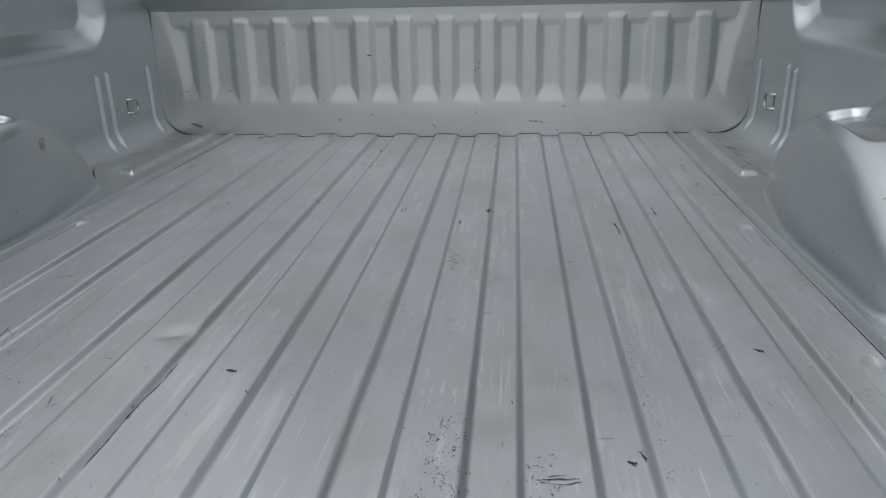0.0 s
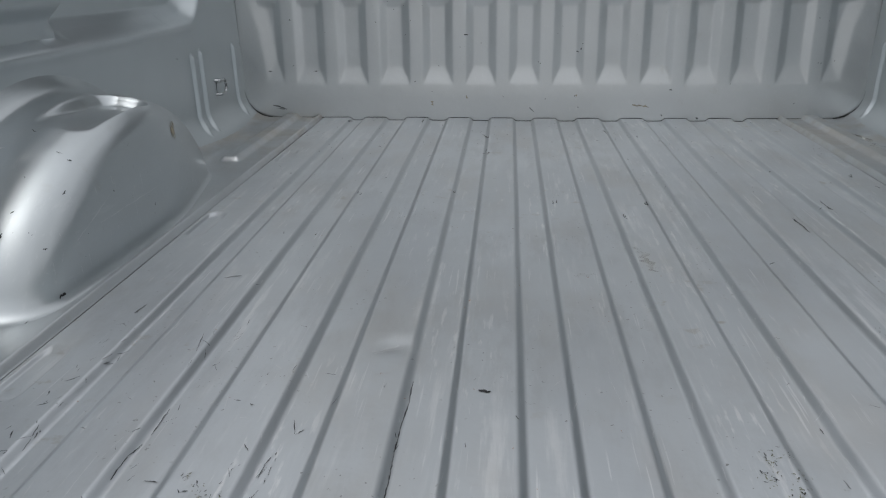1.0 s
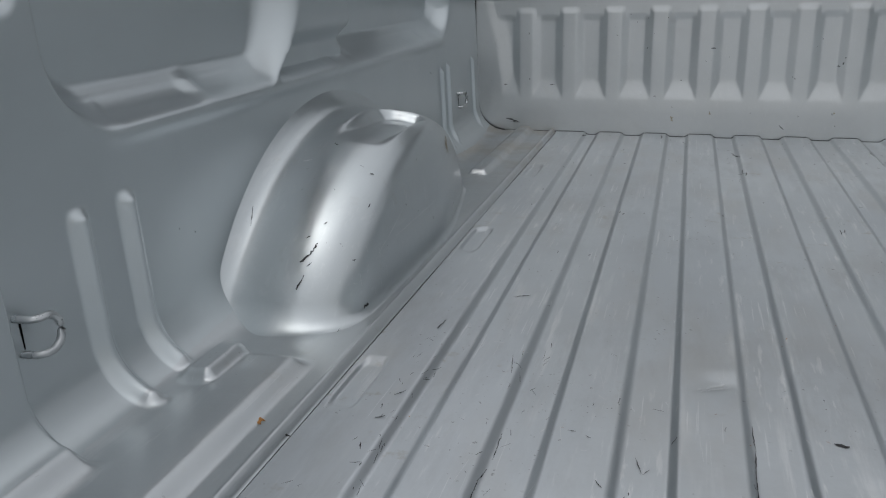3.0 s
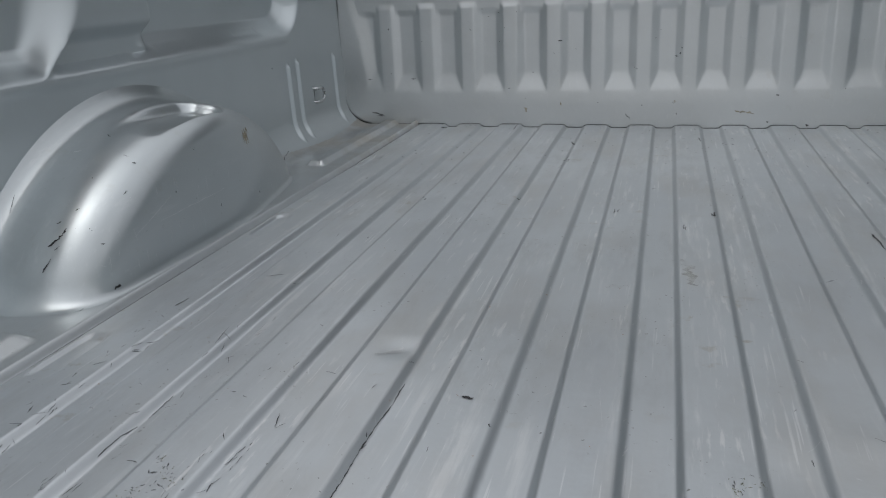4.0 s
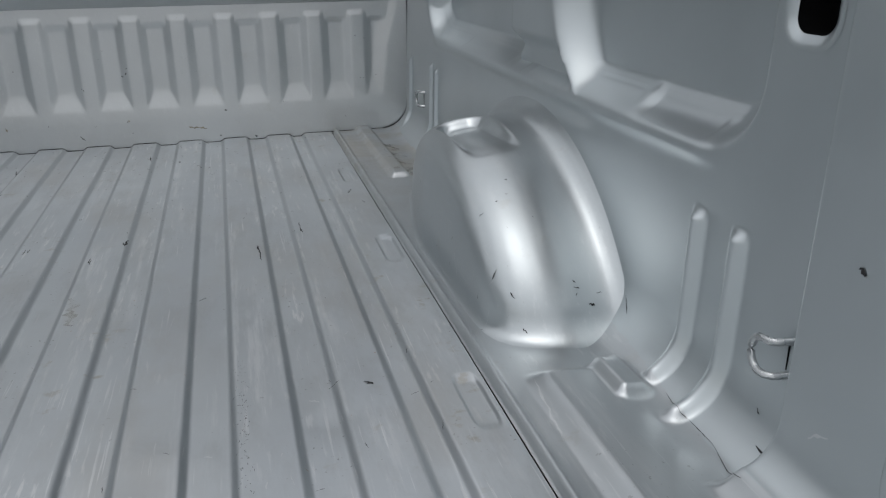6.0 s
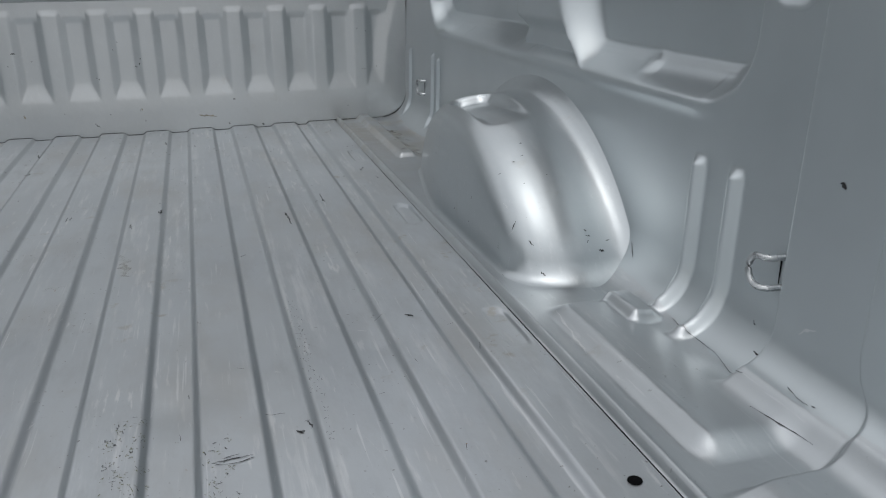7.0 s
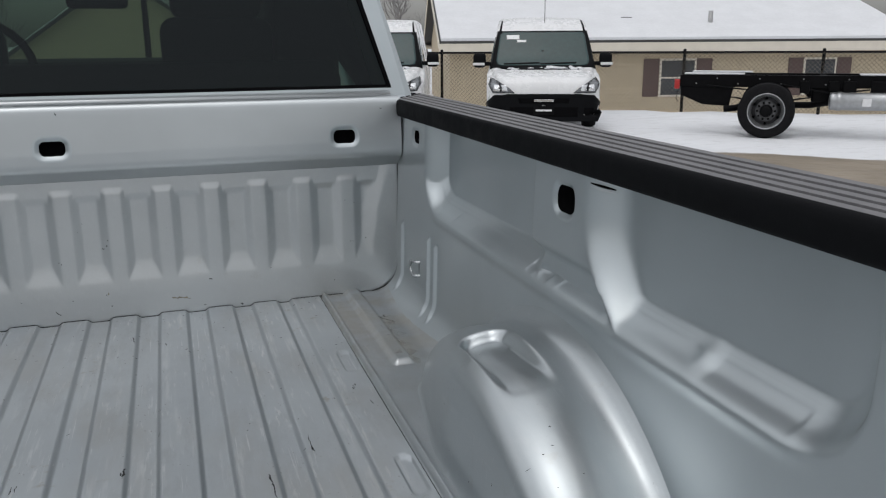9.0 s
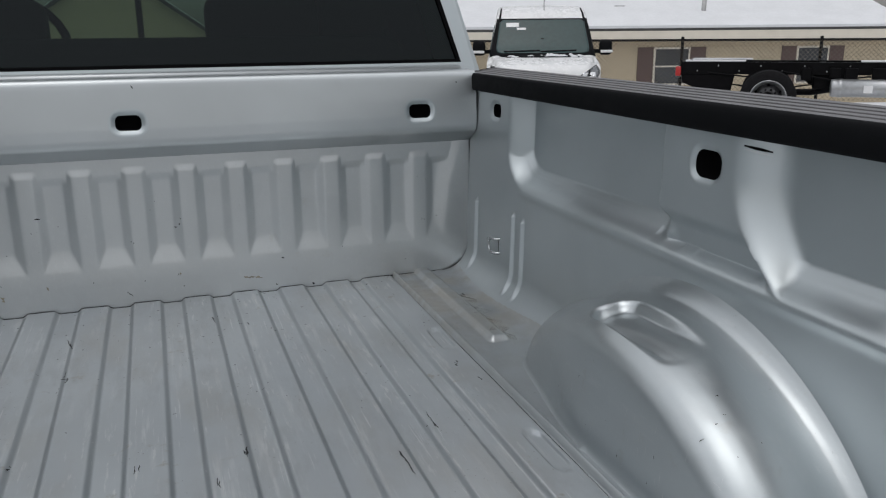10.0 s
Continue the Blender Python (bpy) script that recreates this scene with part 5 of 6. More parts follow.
scatter("fine_scratch", CHIP, bed_floor, "fine dark scratches", 52, 4, lambda r: (r.choice((-1, 1)) * r.uniform(0.18, 0.56) if r.random() < 0.6 else r.uniform(-0.55, 0.55), r.uniform(0.72, 1.25) if r.random() < 0.7 else r.uniform(1.25, 2.2), 0), (0.0005, 0.0010), (0.004, 0.014), 0.8)
scatter("grit", CHIP, bed_floor, "dark specks of grit", 120, 6, lambda r: (r.uniform(-0.57, 0.57), 2.49 - abs(r.gauss(0, 0.35)), 0), (0.0015, 0.0035), (0.002, 0.005), 1.5)
scatter("hairline_scratch", PALE, bed_floor, "pale hairline scratches", 260, 9, lambda r: rib_tops(r, 0.75, 2.3), (0.0003, 0.0006), (0.010, 0.06), 0.12)
clumps = [(0.135 + 0.014 * math.sin(2.4 * k), 0.845 + 0.0105 * k, 0) for k in range(15)] + [(0.215 + 0.010 * math.cos(2.1 * k), 0.83 + 0.016 * k, 0) for k in range(7)] + [(-0.325 + 0.012 * math.sin(1.9 * k), 0.84 + 0.014 * k, 0) for k in range(7)]


def rib_edges(rnd):
    y = rnd.uniform(0.72, 2.1)
    return (0.0055 * (2.5 - y) + PITCH * rnd.choice((-4, -3, -3, -2, -1, 0, 1, 1, 2, 3)) + rnd.choice((-1, 1)) * 0.0345 + rnd.gauss(0, 0.003), y, 0.0)


scatter("rib_edge_wear", PALE, bed_floor, "pale chipped wear along the rib edges", 260, 51, rib_edges, (0.0005, 0.0014), (0.004, 0.020), 0.25)


def near_clump(rnd):
    c = rnd.choice(clumps)
    return (c[0] + rnd.gauss(0, 0.0045), c[1] + rnd.gauss(0, 0.006), 0)


scatter("green_grime", GRIME, bed_floor, "greenish grime", 210, 12, near_clump, (0.0004, 0.0013), (0.001, 0.0035), 1.2)
scatter("dark_grime", CHIP, bed_floor, "dark crumbs of grime", 150, 15, near_clump, (0.0003, 0.0011), (0.001, 0.006), 1.0)
scatter("brown_chip", RUST, bed_floor, "small brown chips", 40, 21, lambda r: (r.uniform(-0.5, 0.55), r.uniform(0.8, 1.6), 0), (0.0005, 0.0011), (0.001, 0.004), 1.2)
scatter("pale_scuff", PALE, bed_floor, "short pale scuffs", 70, 22, lambda r: rib_tops(r, 0.72, 1.9), (0.0006, 0.0016), (0.004, 0.016), 0.9)
scatter("grime_line", CHIP, bed_floor, "a line of dark specks", 120, 13, lambda r: (0.318 + r.gauss(0, 0.0035), r.uniform(0.90, 1.24), 0), (0.0003, 0.0009), (0.001, 0.004), 0.6)
for x_, y0_, y1_, seed_ in ((-0.508, 0.80, 1.26, 31), (-0.398, 0.78, 1.25, 32), (-0.29, 0.78, 0.98, 33)):
    scatter("edge_scratch", CHIP, bed_floor, "ragged scratches along a rib edge", 40, seed_, lambda r: (x_ + r.choice((-0.011, 0.011)) + r.gauss(0, 0.003), r.uniform(y0_, y1_), 0), (0.0003, 0.0008), (0.003, 0.016), 0.35)
for side in (0, 1):
    sx_ = 1 - 2 * side
    for p_, q_ in (((0.803, 1.496, 0.4442), (0.8213, 1.462, 0.4375)),):
        mark("wall_slit", DARK, panels[side], 0.0042, (sx_ * p_[0], *p_[1:]), (sx_ * q_[0], *q_[1:]), 0.0)
        # painted highlight along the slit's lower lip
        mark("slit_highlight", PALE, panels[side], 0.003, (sx_ * p_[0], p_[1], p_[2] - 0.0045), (sx_ * q_[0], q_[1], q_[2] - 0.0045), 0.0)
scatter("panel_speck", CHIP, front_panel, "small dark specks", 26, 14, lambda r: (r.uniform(-0.72, 0.72), 2.5, r.uniform(0.02, 0.3)), (0.002, 0.003), (0.002, 0.003), 1.5)
for side in (0, 1):
    sx_ = 1 - 2 * side
    scatter("housing_scratch", PALE, housings[side], "pale rubbed scratches on the wheel housing", 46, 41 + side, lambda r: (sx_ * r.uniform(0.605, 0.625), r.uniform(1.24, 1.75), r.uniform(0.015, 0.12)), (0.0004, 0.0010), (0.006, 0.030), 1.2)
    scatter("housing_nick", CHIP, housings[side], "dark nicks on the wheel housing", 16, 43 + side, lambda r: (sx_ * r.uniform(0.605, 0.70), r.uniform(1.21, 1.70), r.uniform(0.02, 0.16)), (0.0008, 0.0016), (0.002, 0.007), 1.2)
hole = on_sheet(bed_floor, (0.554, 0.762, 0))
part("drain_hole", turned_bm([(0.0, 0.0066), (0.0006, 0.0066)], hole, 18, "z"), DARK, bed_floor)
mark("paint_chip", CHIP, bed_floor, 0.0048, (-0.112, 1.074, -0.001), (-0.1, 1.072, -0.001))
mark("paint_chip", CHIP, bed_floor, 0.001, (-0.177, 1.101, -0.012), (-0.176, 1.061, -0.013))
mark("paint_chip", CHIP, bed_floor, 0.001, (-0.176, 1.061, -0.013), (-0.178, 1.02, -0.011))
mark("paint_chip", CHIP, bed_floor, 0.001, (-0.178, 1.02, -0.011), (-0.178, 0.971, -0.011))
mark("paint_chip", CHIP, bed_floor, 0.001, (-0.178, 0.971, -0.011), (-0.177, 0.93, -0.013))
mark("paint_chip", CHIP, bed_floor, 0.001, (-0.177, 0.93, -0.013), (-0.177, 0.9, -0.013))
mark("dirt_film", FILM, bed_floor, 0.012, (-0.001, 1.377, -0.001), (0.025, 1.389, -0.001))
mark("paint_chip", CHIP, bed_floor, 0.0026, (0.353, 1.639, 0.001), (0.355, 1.616, 0.001))
mark("paint_chip", CHIP, bed_floor, 0.0022, (0.356, 1.607, 0.001), (0.356, 1.569, 0.001))
mark("paint_chip", CHIP, bed_floor, 0.0053, (0.454, 1.152, -0.0), (0.46, 1.147, -0.0))
mark("paint_chip", CHIP, bed_floor, 0.0026, (-0.187, 1.784, -0.004), (-0.183, 1.791, -0.011))
mark("paint_chip", CHIP, bed_floor, 0.0035, (-0.506, 2.448, -0.006), (-0.501, 2.477, -0.009))
mark("paint_chip", CHIP, bed_floor, 0.0031, (-0.311, 2.421, 0.001), (-0.312, 2.474, 0.001))
mark("paint_chip", CHIP, bed_floor, 0.0026, (-0.409, 2.219, -0.005), (-0.407, 2.223, -0.009))
mark("paint_chip", CHIP, bed_floor, 0.0026, (-0.382, 2.176, -0.012), (-0.376, 2.169, -0.012))
mark("paint_chip", CHIP, bed_floor, 0.0022, (-0.147, 2.111, -0.011), (-0.134, 2.087, 0.0))
mark("paint_chip", CHIP, bed_floor, 0.0026, (-0.153, 2.317, -0.012), (-0.137, 2.242, -0.001))
mark("paint_chip", CHIP, bed_floor, 0.0018, (-0.013, 1.705, -0.001), (-0.013, 1.728, -0.001))
mark("paint_chip", CHIP, bed_floor, 0.0018, (0.142, 1.699, -0.001), (0.142, 1.726, -0.001))
mark("paint_chip", CHIP, bed_floor, 0.0026, (0.134, 2.334, -0.001), (0.137, 2.32, -0.002))
mark("paint_chip", CHIP, bed_floor, 0.0026, (0.138, 2.221, -0.002), (0.141, 2.219, -0.004))
mark("paint_chip", CHIP, bed_floor, 0.0026, (0.203, 2.276, -0.001), (0.205, 2.261, -0.001))
mark("paint_chip", CHIP, bed_floor, 0.0026, (0.244, 2.22, -0.001), (0.248, 2.228, -0.001))
mark("paint_chip", CHIP, bed_floor, 0.0022, (0.429, 1.744, 0.001), (0.429, 1.724, 0.001))
mark("paint_chip", CHIP, bed_floor, 0.0022, (0.429, 1.709, 0.001), (0.429, 1.691, 0.001))
mark("paint_chip", CHIP, bed_floor, 0.0031, (0.547, 1.927, -0.0), (0.549, 1.918, -0.0))
mark("paint_chip", CHIP, bed_floor, 0.0018, (-0.076, 1.032, -0.001), (-0.074, 1.028, -0.003))
mark("paint_chip", CHIP, panels[0], 0.0035, (0.698, 2.294, 0.001), (0.698, 2.28, 0.001))
mark("paint_chip", CHIP, bed_floor, 0.0026, (0.29, 0.937, -0.011), (0.295, 0.929, -0.011))
mark("paint_chip", CHIP, bed_floor, 0.0022, (0.302, 0.95, -0.011), (0.305, 0.936, -0.01))
mark("paint_chip", CHIP, bed_floor, 0.0011, (0.213, 0.89, 0.001), (0.222, 0.888, 0.001))
mark("paint_chip", CHIP, bed_floor, 0.0011, (0.222, 0.888, 0.001), (0.233, 0.888, 0.001))
mark("paint_chip", CHIP, bed_floor, 0.0011, (0.233, 0.888, 0.001), (0.247, 0.892, 0.001))
mark("paint_chip", CHIP, bed_floor, 0.0018, (-0.353, 1.758, -0.0), (-0.353, 1.771, -0.0))
mark("pale_scratch", PALE, bed_floor, 0.004, (-0.225, 1.147, -0.001), (-0.2, 1.171, -0.004))
mark("paint_chip", CHIP, front_panel, 0.0031, (-0.715, 2.5, 0.032), (-0.679, 2.5, 0.021))
mark("paint_chip", CHIP, front_panel, 0.0022, (-0.704, 2.5, 0.023), (-0.685, 2.5, 0.021))
mark("paint_chip", CHIP, front_panel, 0.0044, (0.075, 2.509, 0.169), (0.081, 2.509, 0.167))
mark("paint_chip", CHIP, front_panel, 0.0035, (0.086, 2.509, 0.172), (0.09, 2.51, 0.176))
mark("paint_chip", CHIP, front_panel, 0.0026, (-0.04, 2.5, 0.027), (-0.029, 2.5, 0.016))
mark("mud_stain", MUD, front_panel, 0.01, (-0.294, 2.5, 0.034), (-0.287, 2.5, 0.04))
mark("paint_chip", CHIP, front_panel, 0.0026, (-0.21, 2.513, 0.209), (-0.202, 2.513, 0.209))
mark("paint_chip", CHIP, front_panel, 0.0022, (-0.656, 2.516, 0.251), (-0.655, 2.516, 0.246))
mark("paint_chip", CHIP, front_panel, 0.0022, (-0.721, 2.5, 0.12), (-0.711, 2.5, 0.119))
mark("paint_chip", CHIP, front_panel, 0.0022, (-0.602, 2.505, 0.12), (-0.589, 2.505, 0.12))
mark("paint_chip", CHIP, front_panel, 0.0026, (-0.338, 2.502, 0.093), (-0.333, 2.502, 0.092))
mark("paint_chip", CHIP, front_panel, 0.0022, (-0.015, 2.506, 0.14), (-0.014, 2.506, 0.137))
mark("paint_chip", CHIP, front_panel, 0.0022, (0.037, 2.509, 0.23), (0.04, 2.509, 0.229))
mark("paint_chip", CHIP, front_panel, 0.0026, (0.313, 2.5, 0.074), (0.318, 2.5, 0.071))
mark("mud_stain", MUD, front_panel, 0.004, (-0.202, 2.5, 0.058), (-0.201, 2.5, 0.049))
mark("mud_stain", MUD, front_panel, 0.005, (0.077, 2.5, 0.059), (0.08, 2.5, 0.058))
mark("mud_stain", MUD, front_panel, 0.004, (0.22, 2.5, 0.035), (0.23, 2.5, 0.033))
mark("mud_stain", MUD, front_panel, 0.004, (0.23, 2.5, 0.033), (0.245, 2.5, 0.032))
mark("mud_stain", MUD, front_panel, 0.004, (0.245, 2.5, 0.032), (0.264, 2.5, 0.029))
mark("paint_chip", CHIP, front_panel, 0.0031, (0.294, 2.5, 0.009), (0.299, 2.5, 0.007))
mark("paint_chip", CHIP, front_panel, 0.0031, (0.384, 2.5, 0.003), (0.389, 2.5, -0.0))
mark("paint_chip", CHIP, bed_floor, 0.0026, (-0.519, 1.229, -0.0), (-0.517, 1.255, -0.0))
mark("rust_spot", RUST, panels[1], 0.0084, (-0.623, 0.985, 0.002), (-0.618, 0.991, 0.001))
mark("rust_spot", RUST, panels[1], 0.0125, (-0.604, 0.856, 0.003), (-0.585, 0.868, 0.003))
mark("paint_chip", CHIP, bed_floor, 0.0035, (-0.577, 0.868, 0.001), (-0.569, 0.87, 0.001))
mark("paint_chip", CHIP, panels[1], 0.0035, (-0.587, 0.971, 0.0), (-0.583, 0.972, 0.001))
mark("paint_chip", CHIP, bed_floor, 0.0018, (-0.452, 1.344, 0.0), (-0.432, 1.355, 0.001))
mark("paint_chip", CHIP, bed_floor, 0.0009, (-0.418, 1.181, -0.0), (-0.411, 1.139, -0.0))
mark("paint_chip", CHIP, bed_floor, 0.0009, (-0.397, 1.034, -0.012), (-0.396, 0.99, -0.012))
mark("paint_chip", CHIP, bed_floor, 0.0009, (-0.397, 0.975, -0.012), (-0.4, 0.953, -0.009))
mark("paint_chip", CHIP, bed_floor, 0.0009, (-0.4, 0.953, -0.009), (-0.4, 0.937, -0.009))
mark("paint_chip", CHIP, bed_floor, 0.0009, (-0.4, 0.937, -0.009), (-0.399, 0.922, -0.01))
mark("paint_chip", CHIP, bed_floor, 0.0015, (-0.514, 1.066, 0.0), (-0.506, 1.078, -0.001))
mark("paint_chip", CHIP, bed_floor, 0.0015, (-0.517, 1.02, 0.001), (-0.509, 1.026, 0.0))
mark("paint_chip", CHIP, bed_floor, 0.0015, (-0.512, 0.945, 0.001), (-0.501, 0.948, -0.004))
mark("paint_chip", CHIP, bed_floor, 0.0013, (-0.519, 1.047, 0.0), (-0.518, 1.038, 0.0))
mark("paint_chip", CHIP, bed_floor, 0.0013, (-0.514, 0.978, 0.001), (-0.51, 0.966, 0.001))
mark("paint_chip", CHIP, bed_floor, 0.0013, (-0.497, 0.891, -0.006), (-0.497, 0.882, -0.006))
mark("paint_chip", CHIP, housings[1], 0.0029, (-0.677, 1.255, 0.082), (-0.679, 1.249, 0.077))
mark("paint_chip", CHIP, housings[1], 0.0029, (-0.679, 1.249, 0.077), (-0.682, 1.242, 0.073))
mark("paint_chip", CHIP, housings[1], 0.0029, (-0.682, 1.242, 0.073), (-0.69, 1.232, 0.066))
mark("paint_chip", CHIP, housings[1], 0.0013, (-0.678, 1.237, 0.065), (-0.682, 1.232, 0.061))
mark("paint_chip", CHIP, housings[1], 0.002, (-0.683, 1.224, 0.054), (-0.689, 1.211, 0.041))
mark("paint_chip", CHIP, housings[1], 0.0050, (-0.621, 1.260, 0.01), (-0.623, 1.249, 0.01))
mark("paint_chip", CHIP, panels[1], 0.0018, (-0.622, 1.251, 0.009), (-0.625, 1.235, 0.006))
mark("paint_chip", CHIP, panels[1], 0.0018, (-0.625, 1.235, 0.006), (-0.628, 1.218, 0.004))
mark("paint_chip", CHIP, panels[1], 0.0018, (-0.628, 1.218, 0.004), (-0.632, 1.204, 0.001))
mark("paint_chip", CHIP, panels[1], 0.0011, (-0.632, 1.204, 0.001), (-0.632, 1.192, 0.001))
mark("paint_chip", CHIP, housings[1], 0.0018, (-0.654, 1.369, 0.142), (-0.65, 1.37, 0.14))
mark("paint_chip", CHIP, housings[1], 0.0018, (-0.692, 1.256, 0.088), (-0.687, 1.259, 0.09))
mark("paint_chip", CHIP, housings[1], 0.0018, (-0.677, 1.276, 0.099), (-0.674, 1.28, 0.101))
mark("pale_scratch", PALE, housings[1], 0.004, (-0.746, 1.37, 0.162), (-0.734, 1.373, 0.163))
mark("paint_chip", CHIP, housings[1], 0.0015, (-0.719, 1.413, 0.177), (-0.71, 1.408, 0.175))
mark("paint_chip", CHIP, housings[1], 0.0015, (-0.642, 1.329, 0.114), (-0.643, 1.322, 0.11))
mark("paint_chip", CHIP, housings[1], 0.0013, (-0.642, 1.261, 0.063), (-0.639, 1.265, 0.063))
mark("paint_chip", CHIP, housings[1], 0.0013, (-0.774, 1.262, 0.101), (-0.78, 1.283, 0.12))
mark("pale_scratch", PALE, housings[1], 0.0012, (-0.622, 1.303, 0.063), (-0.62, 1.395, 0.096))
mark("pale_scratch", PALE, housings[1], 0.0012, (-0.617, 1.36, 0.069), (-0.614, 1.534, 0.071))
mark("paint_chip", CHIP, bed_floor, 0.0026, (-0.348, 1.746, 0.0), (-0.345, 1.758, 0.0))
mark("paint_chip", CHIP, bed_floor, 0.0018, (-0.183, 1.795, -0.011), (-0.184, 1.799, -0.009))
mark("paint_chip", CHIP, bed_floor, 0.0022, (-0.139, 2.104, -0.005), (-0.139, 2.128, -0.005))
mark("paint_chip", CHIP, bed_floor, 0.0018, (-0.007, 1.729, -0.001), (-0.007, 1.71, -0.001))
mark("paint_chip", CHIP, bed_floor, 0.0018, (0.098, 1.647, -0.001), (0.098, 1.628, -0.001))
mark("paint_chip", CHIP, bed_floor, 0.0022, (-0.381, 1.545, -0.011), (-0.378, 1.549, -0.011))
mark("pale_scratch", PALE, bed_floor, 0.003, (-0.223, 1.145, -0.001), (-0.194, 1.165, -0.004))
mark("paint_chip", CHIP, bed_floor, 0.0013, (-0.373, 0.925, -0.012), (-0.362, 0.924, -0.012))
mark("paint_chip", CHIP, bed_floor, 0.0009, (-0.276, 1.024, -0.013), (-0.27, 1.001, -0.013))
mark("paint_chip", CHIP, bed_floor, 0.0009, (-0.283, 0.954, -0.013), (-0.283, 0.936, -0.013))
mark("paint_chip", CHIP, bed_floor, 0.0011, (-0.338, 1.043, -0.001), (-0.331, 1.042, -0.001))
mark("paint_chip", CHIP, bed_floor, 0.0011, (-0.321, 1.037, -0.001), (-0.316, 1.035, -0.001))
mark("paint_chip", CHIP, panels[1], 0.0022, (-0.79, 1.139, 0.136), (-0.79, 1.139, 0.134))
mark("paint_chip", CHIP, panels[1], 0.0022, (-0.789, 1.166, 0.124), (-0.789, 1.167, 0.122))
mark("paint_chip", CHIP, panels[1], 0.0022, (-0.792, 2.083, 0.198), (-0.792, 2.092, 0.195))
mark("mud_stain", MUD, housings[1], 0.02, (-0.63, 1.629, 0.134), (-0.634, 1.655, 0.135))
mark("paint_chip", CHIP, panels[1], 0.0026, (-0.76, 2.063, 0.015), (-0.661, 1.822, 0.064))
mark("paint_chip", CHIP, panels[0], 0.0044, (0.779, 0.816, 0.23), (0.779, 0.81, 0.225))
mark("paint_chip", CHIP, panels[0], 0.0022, (0.783, 0.923, 0.048), (0.782, 0.917, 0.044))
mark("paint_chip", CHIP, panels[0], 0.0015, (0.747, 0.814, 0.024), (0.743, 0.798, 0.022))
mark("paint_chip", CHIP, panels[0], 0.0015, (0.743, 0.798, 0.022), (0.742, 0.786, 0.022))
mark("paint_chip", CHIP, panels[0], 0.0015, (0.742, 0.786, 0.022), (0.744, 0.782, 0.022))
mark("paint_chip", CHIP, panels[0], 0.0013, (0.746, 0.779, 0.023), (0.746, 0.775, 0.023))
mark("paint_chip", CHIP, panels[0], 0.0007, (0.75, 1.025, 0.01), (0.741, 0.982, 0.015))
mark("paint_chip", CHIP, panels[0], 0.0007, (0.741, 0.982, 0.015), (0.747, 0.975, 0.009))
mark("paint_chip", CHIP, panels[0], 0.0007, (0.747, 0.975, 0.009), (0.747, 0.934, 0.009))
mark("paint_chip", CHIP, panels[0], 0.0007, (0.747, 0.934, 0.009), (0.73, 0.871, 0.019))
mark("paint_chip", CHIP, panels[0], 0.0007, (0.73, 0.871, 0.019), (0.733, 0.861, 0.019))
mark("paint_chip", CHIP, panels[0], 0.0007, (0.708, 0.823, 0.018), (0.718, 0.748, 0.015))
mark("paint_chip", CHIP, housings[0], 0.0031, (0.74, 1.203, 0.037), (0.747, 1.201, 0.035))
mark("paint_chip", CHIP, housings[0], 0.0018, (0.724, 1.223, 0.061), (0.728, 1.222, 0.059))
mark("paint_chip", CHIP, housings[0], 0.0018, (0.724, 1.217, 0.055), (0.731, 1.216, 0.053))
mark("paint_chip", CHIP, housings[0], 0.0018, (0.753, 1.21, 0.047), (0.759, 1.21, 0.048))
mark("paint_chip", CHIP, housings[0], 0.0018, (0.724, 1.21, 0.046), (0.727, 1.212, 0.049))
mark("paint_chip", CHIP, housings[0], 0.0013, (0.646, 1.263, 0.068), (0.639, 1.259, 0.058))
mark("paint_chip", CHIP, housings[0], 0.0015, (0.653, 1.237, 0.048), (0.656, 1.23, 0.042))
mark("paint_chip", CHIP, housings[0], 0.0015, (0.656, 1.205, 0.013), (0.66, 1.198, 0.009))
mark("paint_chip", CHIP, panels[0], 0.001, (0.784, 1.192, 0.049), (0.776, 1.171, 0.032))
mark("paint_chip", CHIP, panels[0], 0.0013, (0.613, 1.243, 0.001), (0.623, 1.227, 0.003))
mark("paint_chip", CHIP, bed_floor, 0.0022, (0.429, 1.735, 0.001), (0.429, 1.71, 0.001))
mark("paint_chip", CHIP, bed_floor, 0.0022, (0.429, 1.702, 0.001), (0.431, 1.686, 0.001))
mark("paint_chip", CHIP, bed_floor, 0.0026, (0.354, 1.621, 0.001), (0.357, 1.596, 0.001))
mark("paint_chip", CHIP, bed_floor, 0.0011, (0.263, 0.972, -0.009), (0.282, 0.972, -0.011))
mark("paint_chip", CHIP, bed_floor, 0.0022, (0.292, 0.935, -0.011), (0.297, 0.933, -0.011))
mark("paint_chip", CHIP, bed_floor, 0.0013, (0.299, 0.951, -0.011), (0.304, 0.951, -0.011))
mark("paint_chip", CHIP, bed_floor, 0.0013, (0.215, 0.894, 0.001), (0.246, 0.896, 0.001))
mark("paint_chip", CHIP, bed_floor, 0.0013, (0.22, 0.898, 0.001), (0.235, 0.901, 0.001))
mark("paint_chip", CHIP, panels[0], 0.0018, (0.769, 0.899, 0.024), (0.757, 0.879, 0.032))
mark("paint_chip", CHIP, panels[0], 0.0018, (0.756, 0.876, 0.031), (0.757, 0.869, 0.032))
mark("paint_chip", CHIP, front_panel, 0.0026, (0.382, 2.5, 0.003), (0.387, 2.5, -0.001))
mark("paint_chip", CHIP, front_panel, 0.0022, (0.311, 2.5, 0.074), (0.315, 2.5, 0.072))
mark("paint_chip", CHIP, bed_floor, 0.0035, (0.45, 1.154, -0.0), (0.46, 1.147, -0.0))
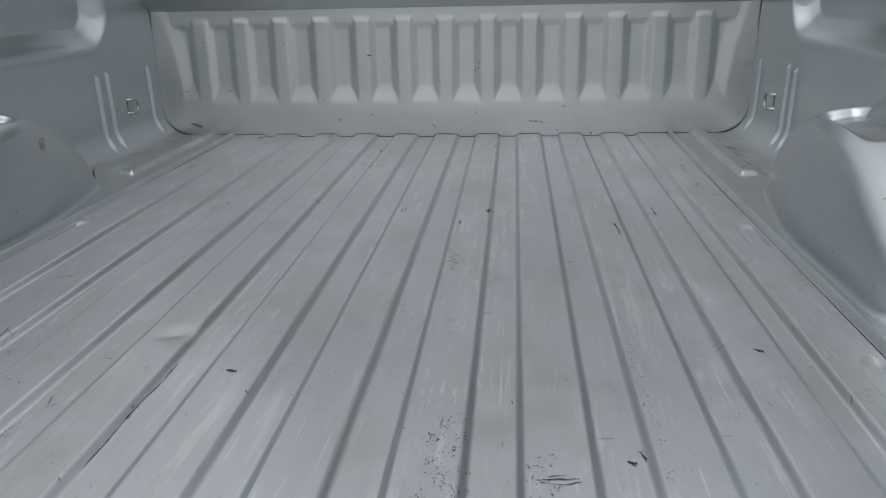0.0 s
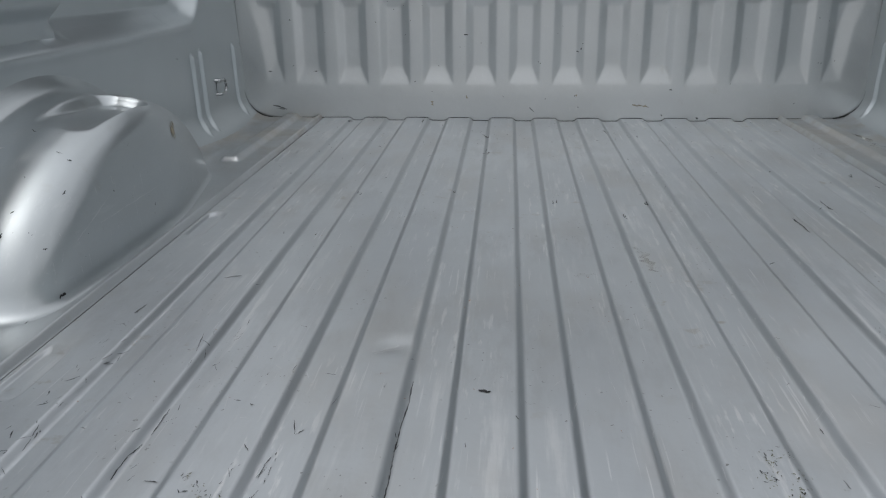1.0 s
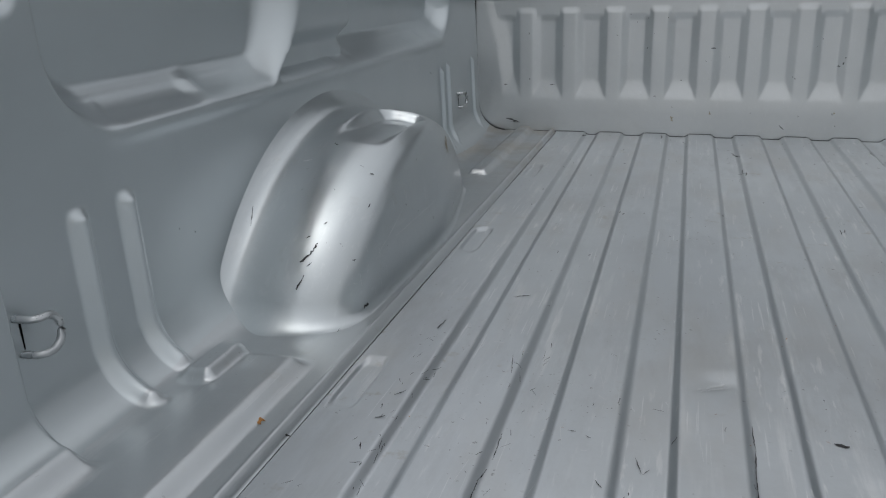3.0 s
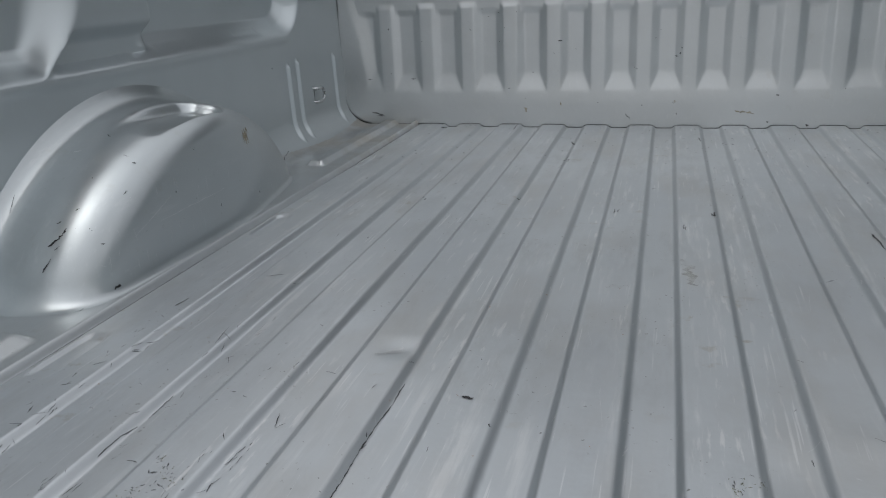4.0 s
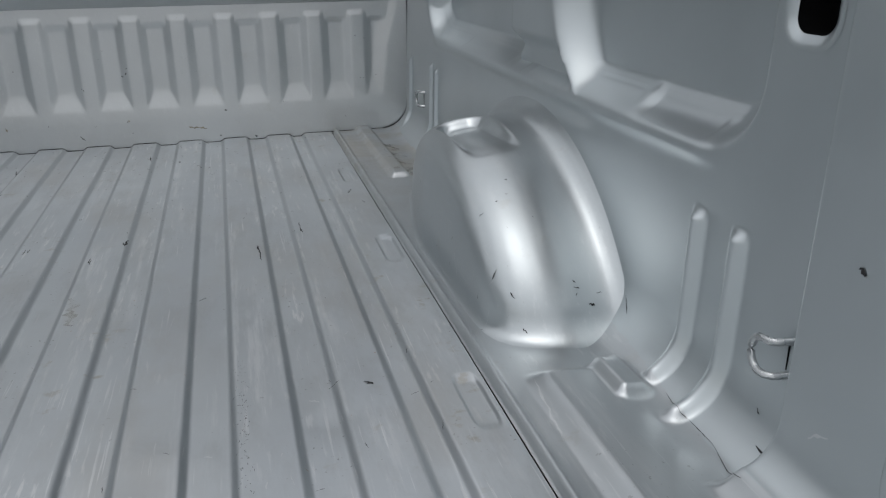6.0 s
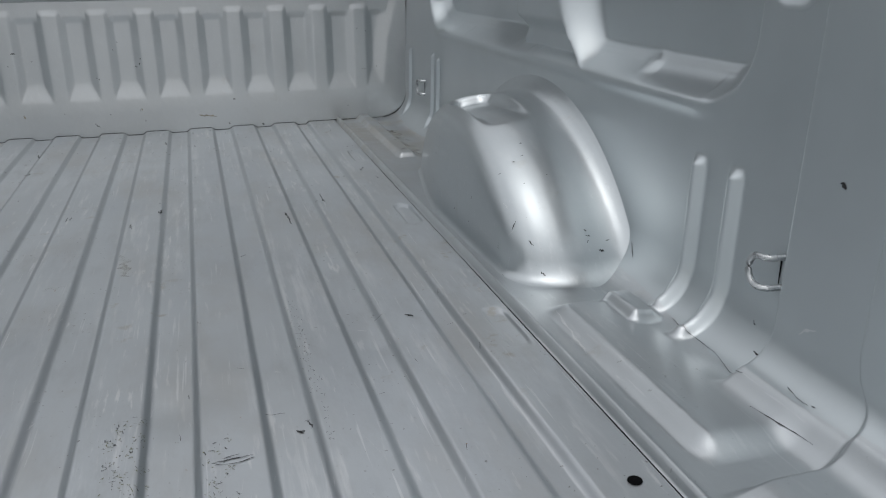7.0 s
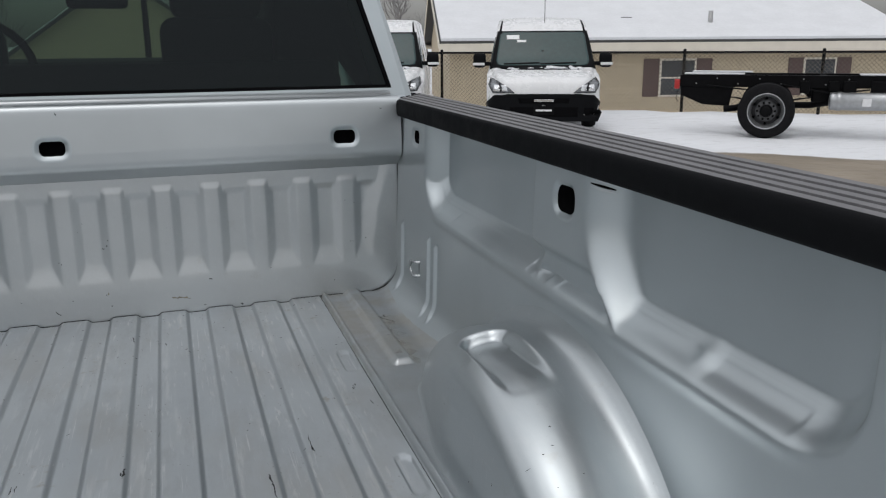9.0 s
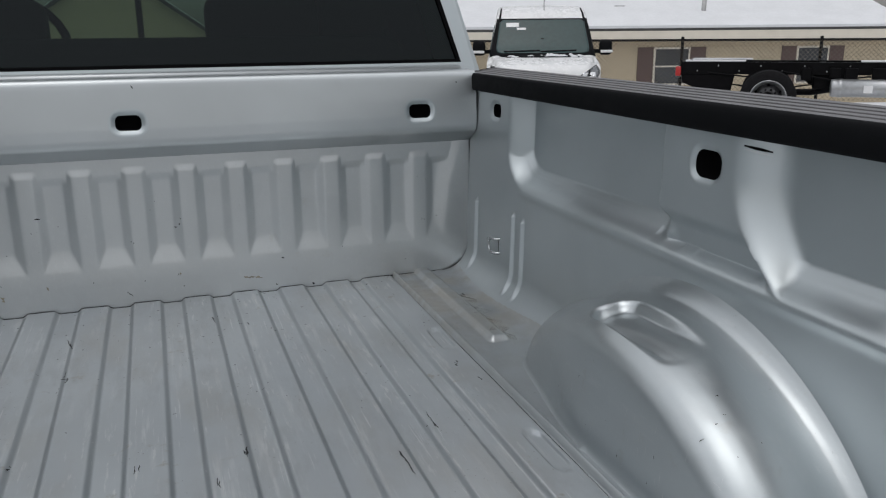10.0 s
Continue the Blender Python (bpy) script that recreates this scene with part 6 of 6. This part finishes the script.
mark("pale_scratch", PALE, bed_floor, 0.003, (0.387, 1.14, -0.012), (0.398, 1.136, -0.012))
mark("pale_scratch", PALE, panels[0], 0.003, (0.774, 0.835, 0.075), (0.774, 0.814, 0.087))
mark("pale_scratch", PALE, panels[0], 0.003, (0.63, 1.098, 0.005), (0.619, 0.982, 0.001))
mark("paint_chip", CHIP, bed_floor, 0.0018, (0.542, 1.92, -0.0), (0.545, 1.909, -0.0))
mark("paint_chip", CHIP, bed_floor, 0.0018, (0.265, 1.452, -0.012), (0.275, 1.46, -0.012))
mark("paint_chip", CHIP, bed_floor, 0.0018, (0.042, 1.895, -0.012), (0.048, 1.897, -0.012))
mark("paint_chip", CHIP, bed_floor, 0.0026, (-0.134, 2.071, 0.0), (-0.132, 2.093, 0.0))
mark("paint_chip", CHIP, bed_floor, 0.0026, (0.143, 1.707, -0.002), (0.144, 1.733, -0.003))
mark("paint_chip", CHIP, bed_floor, 0.0018, (0.095, 1.634, -0.001), (0.096, 1.655, -0.001))
mark("paint_chip", CHIP, bed_floor, 0.0022, (0.134, 2.34, -0.001), (0.138, 2.299, -0.002))
mark("pale_scratch", PALE, bed_floor, 0.004, (0.279, 1.062, -0.01), (0.287, 1.06, -0.011))
mark("dirt_film", FILM, bed_floor, 0.012, (0.096, 1.496, -0.001), (0.105, 1.398, -0.001))
mark("dirt_film", FILM, panels[0], 0.05, (0.695, 2.289, 0.001), (0.681, 1.982, 0.001))
mark("paint_chip", CHIP, header, 0.0035, (0.016, 2.46, 0.49), (0.018, 2.459, 0.483))
mark("paint_chip", CHIP, header, 0.0026, (0.743, 2.458, 0.479), (0.746, 2.458, 0.476))
mark("paint_chip", CHIP, front_panel, 0.0022, (0.074, 2.5, 0.058), (0.076, 2.5, 0.053))
mark("paint_chip", CHIP, bed_floor, 0.0035, (0.54, 1.911, -0.0), (0.543, 1.902, -0.0))
mark("paint_chip", CHIP, panels[0], 0.0026, (0.698, 2.3, 0.001), (0.7, 2.29, 0.001))
mark("paint_chip", CHIP, bed_floor, 0.0026, (0.138, 1.72, -0.0), (0.14, 1.706, -0.0))
mark("paint_chip", CHIP, bed_floor, 0.0022, (0.415, 1.701, -0.005), (0.419, 1.702, 0.0))
mark("paint_chip", CHIP, bed_floor, 0.0022, (0.56, 1.845, -0.0), (0.561, 1.829, -0.0))
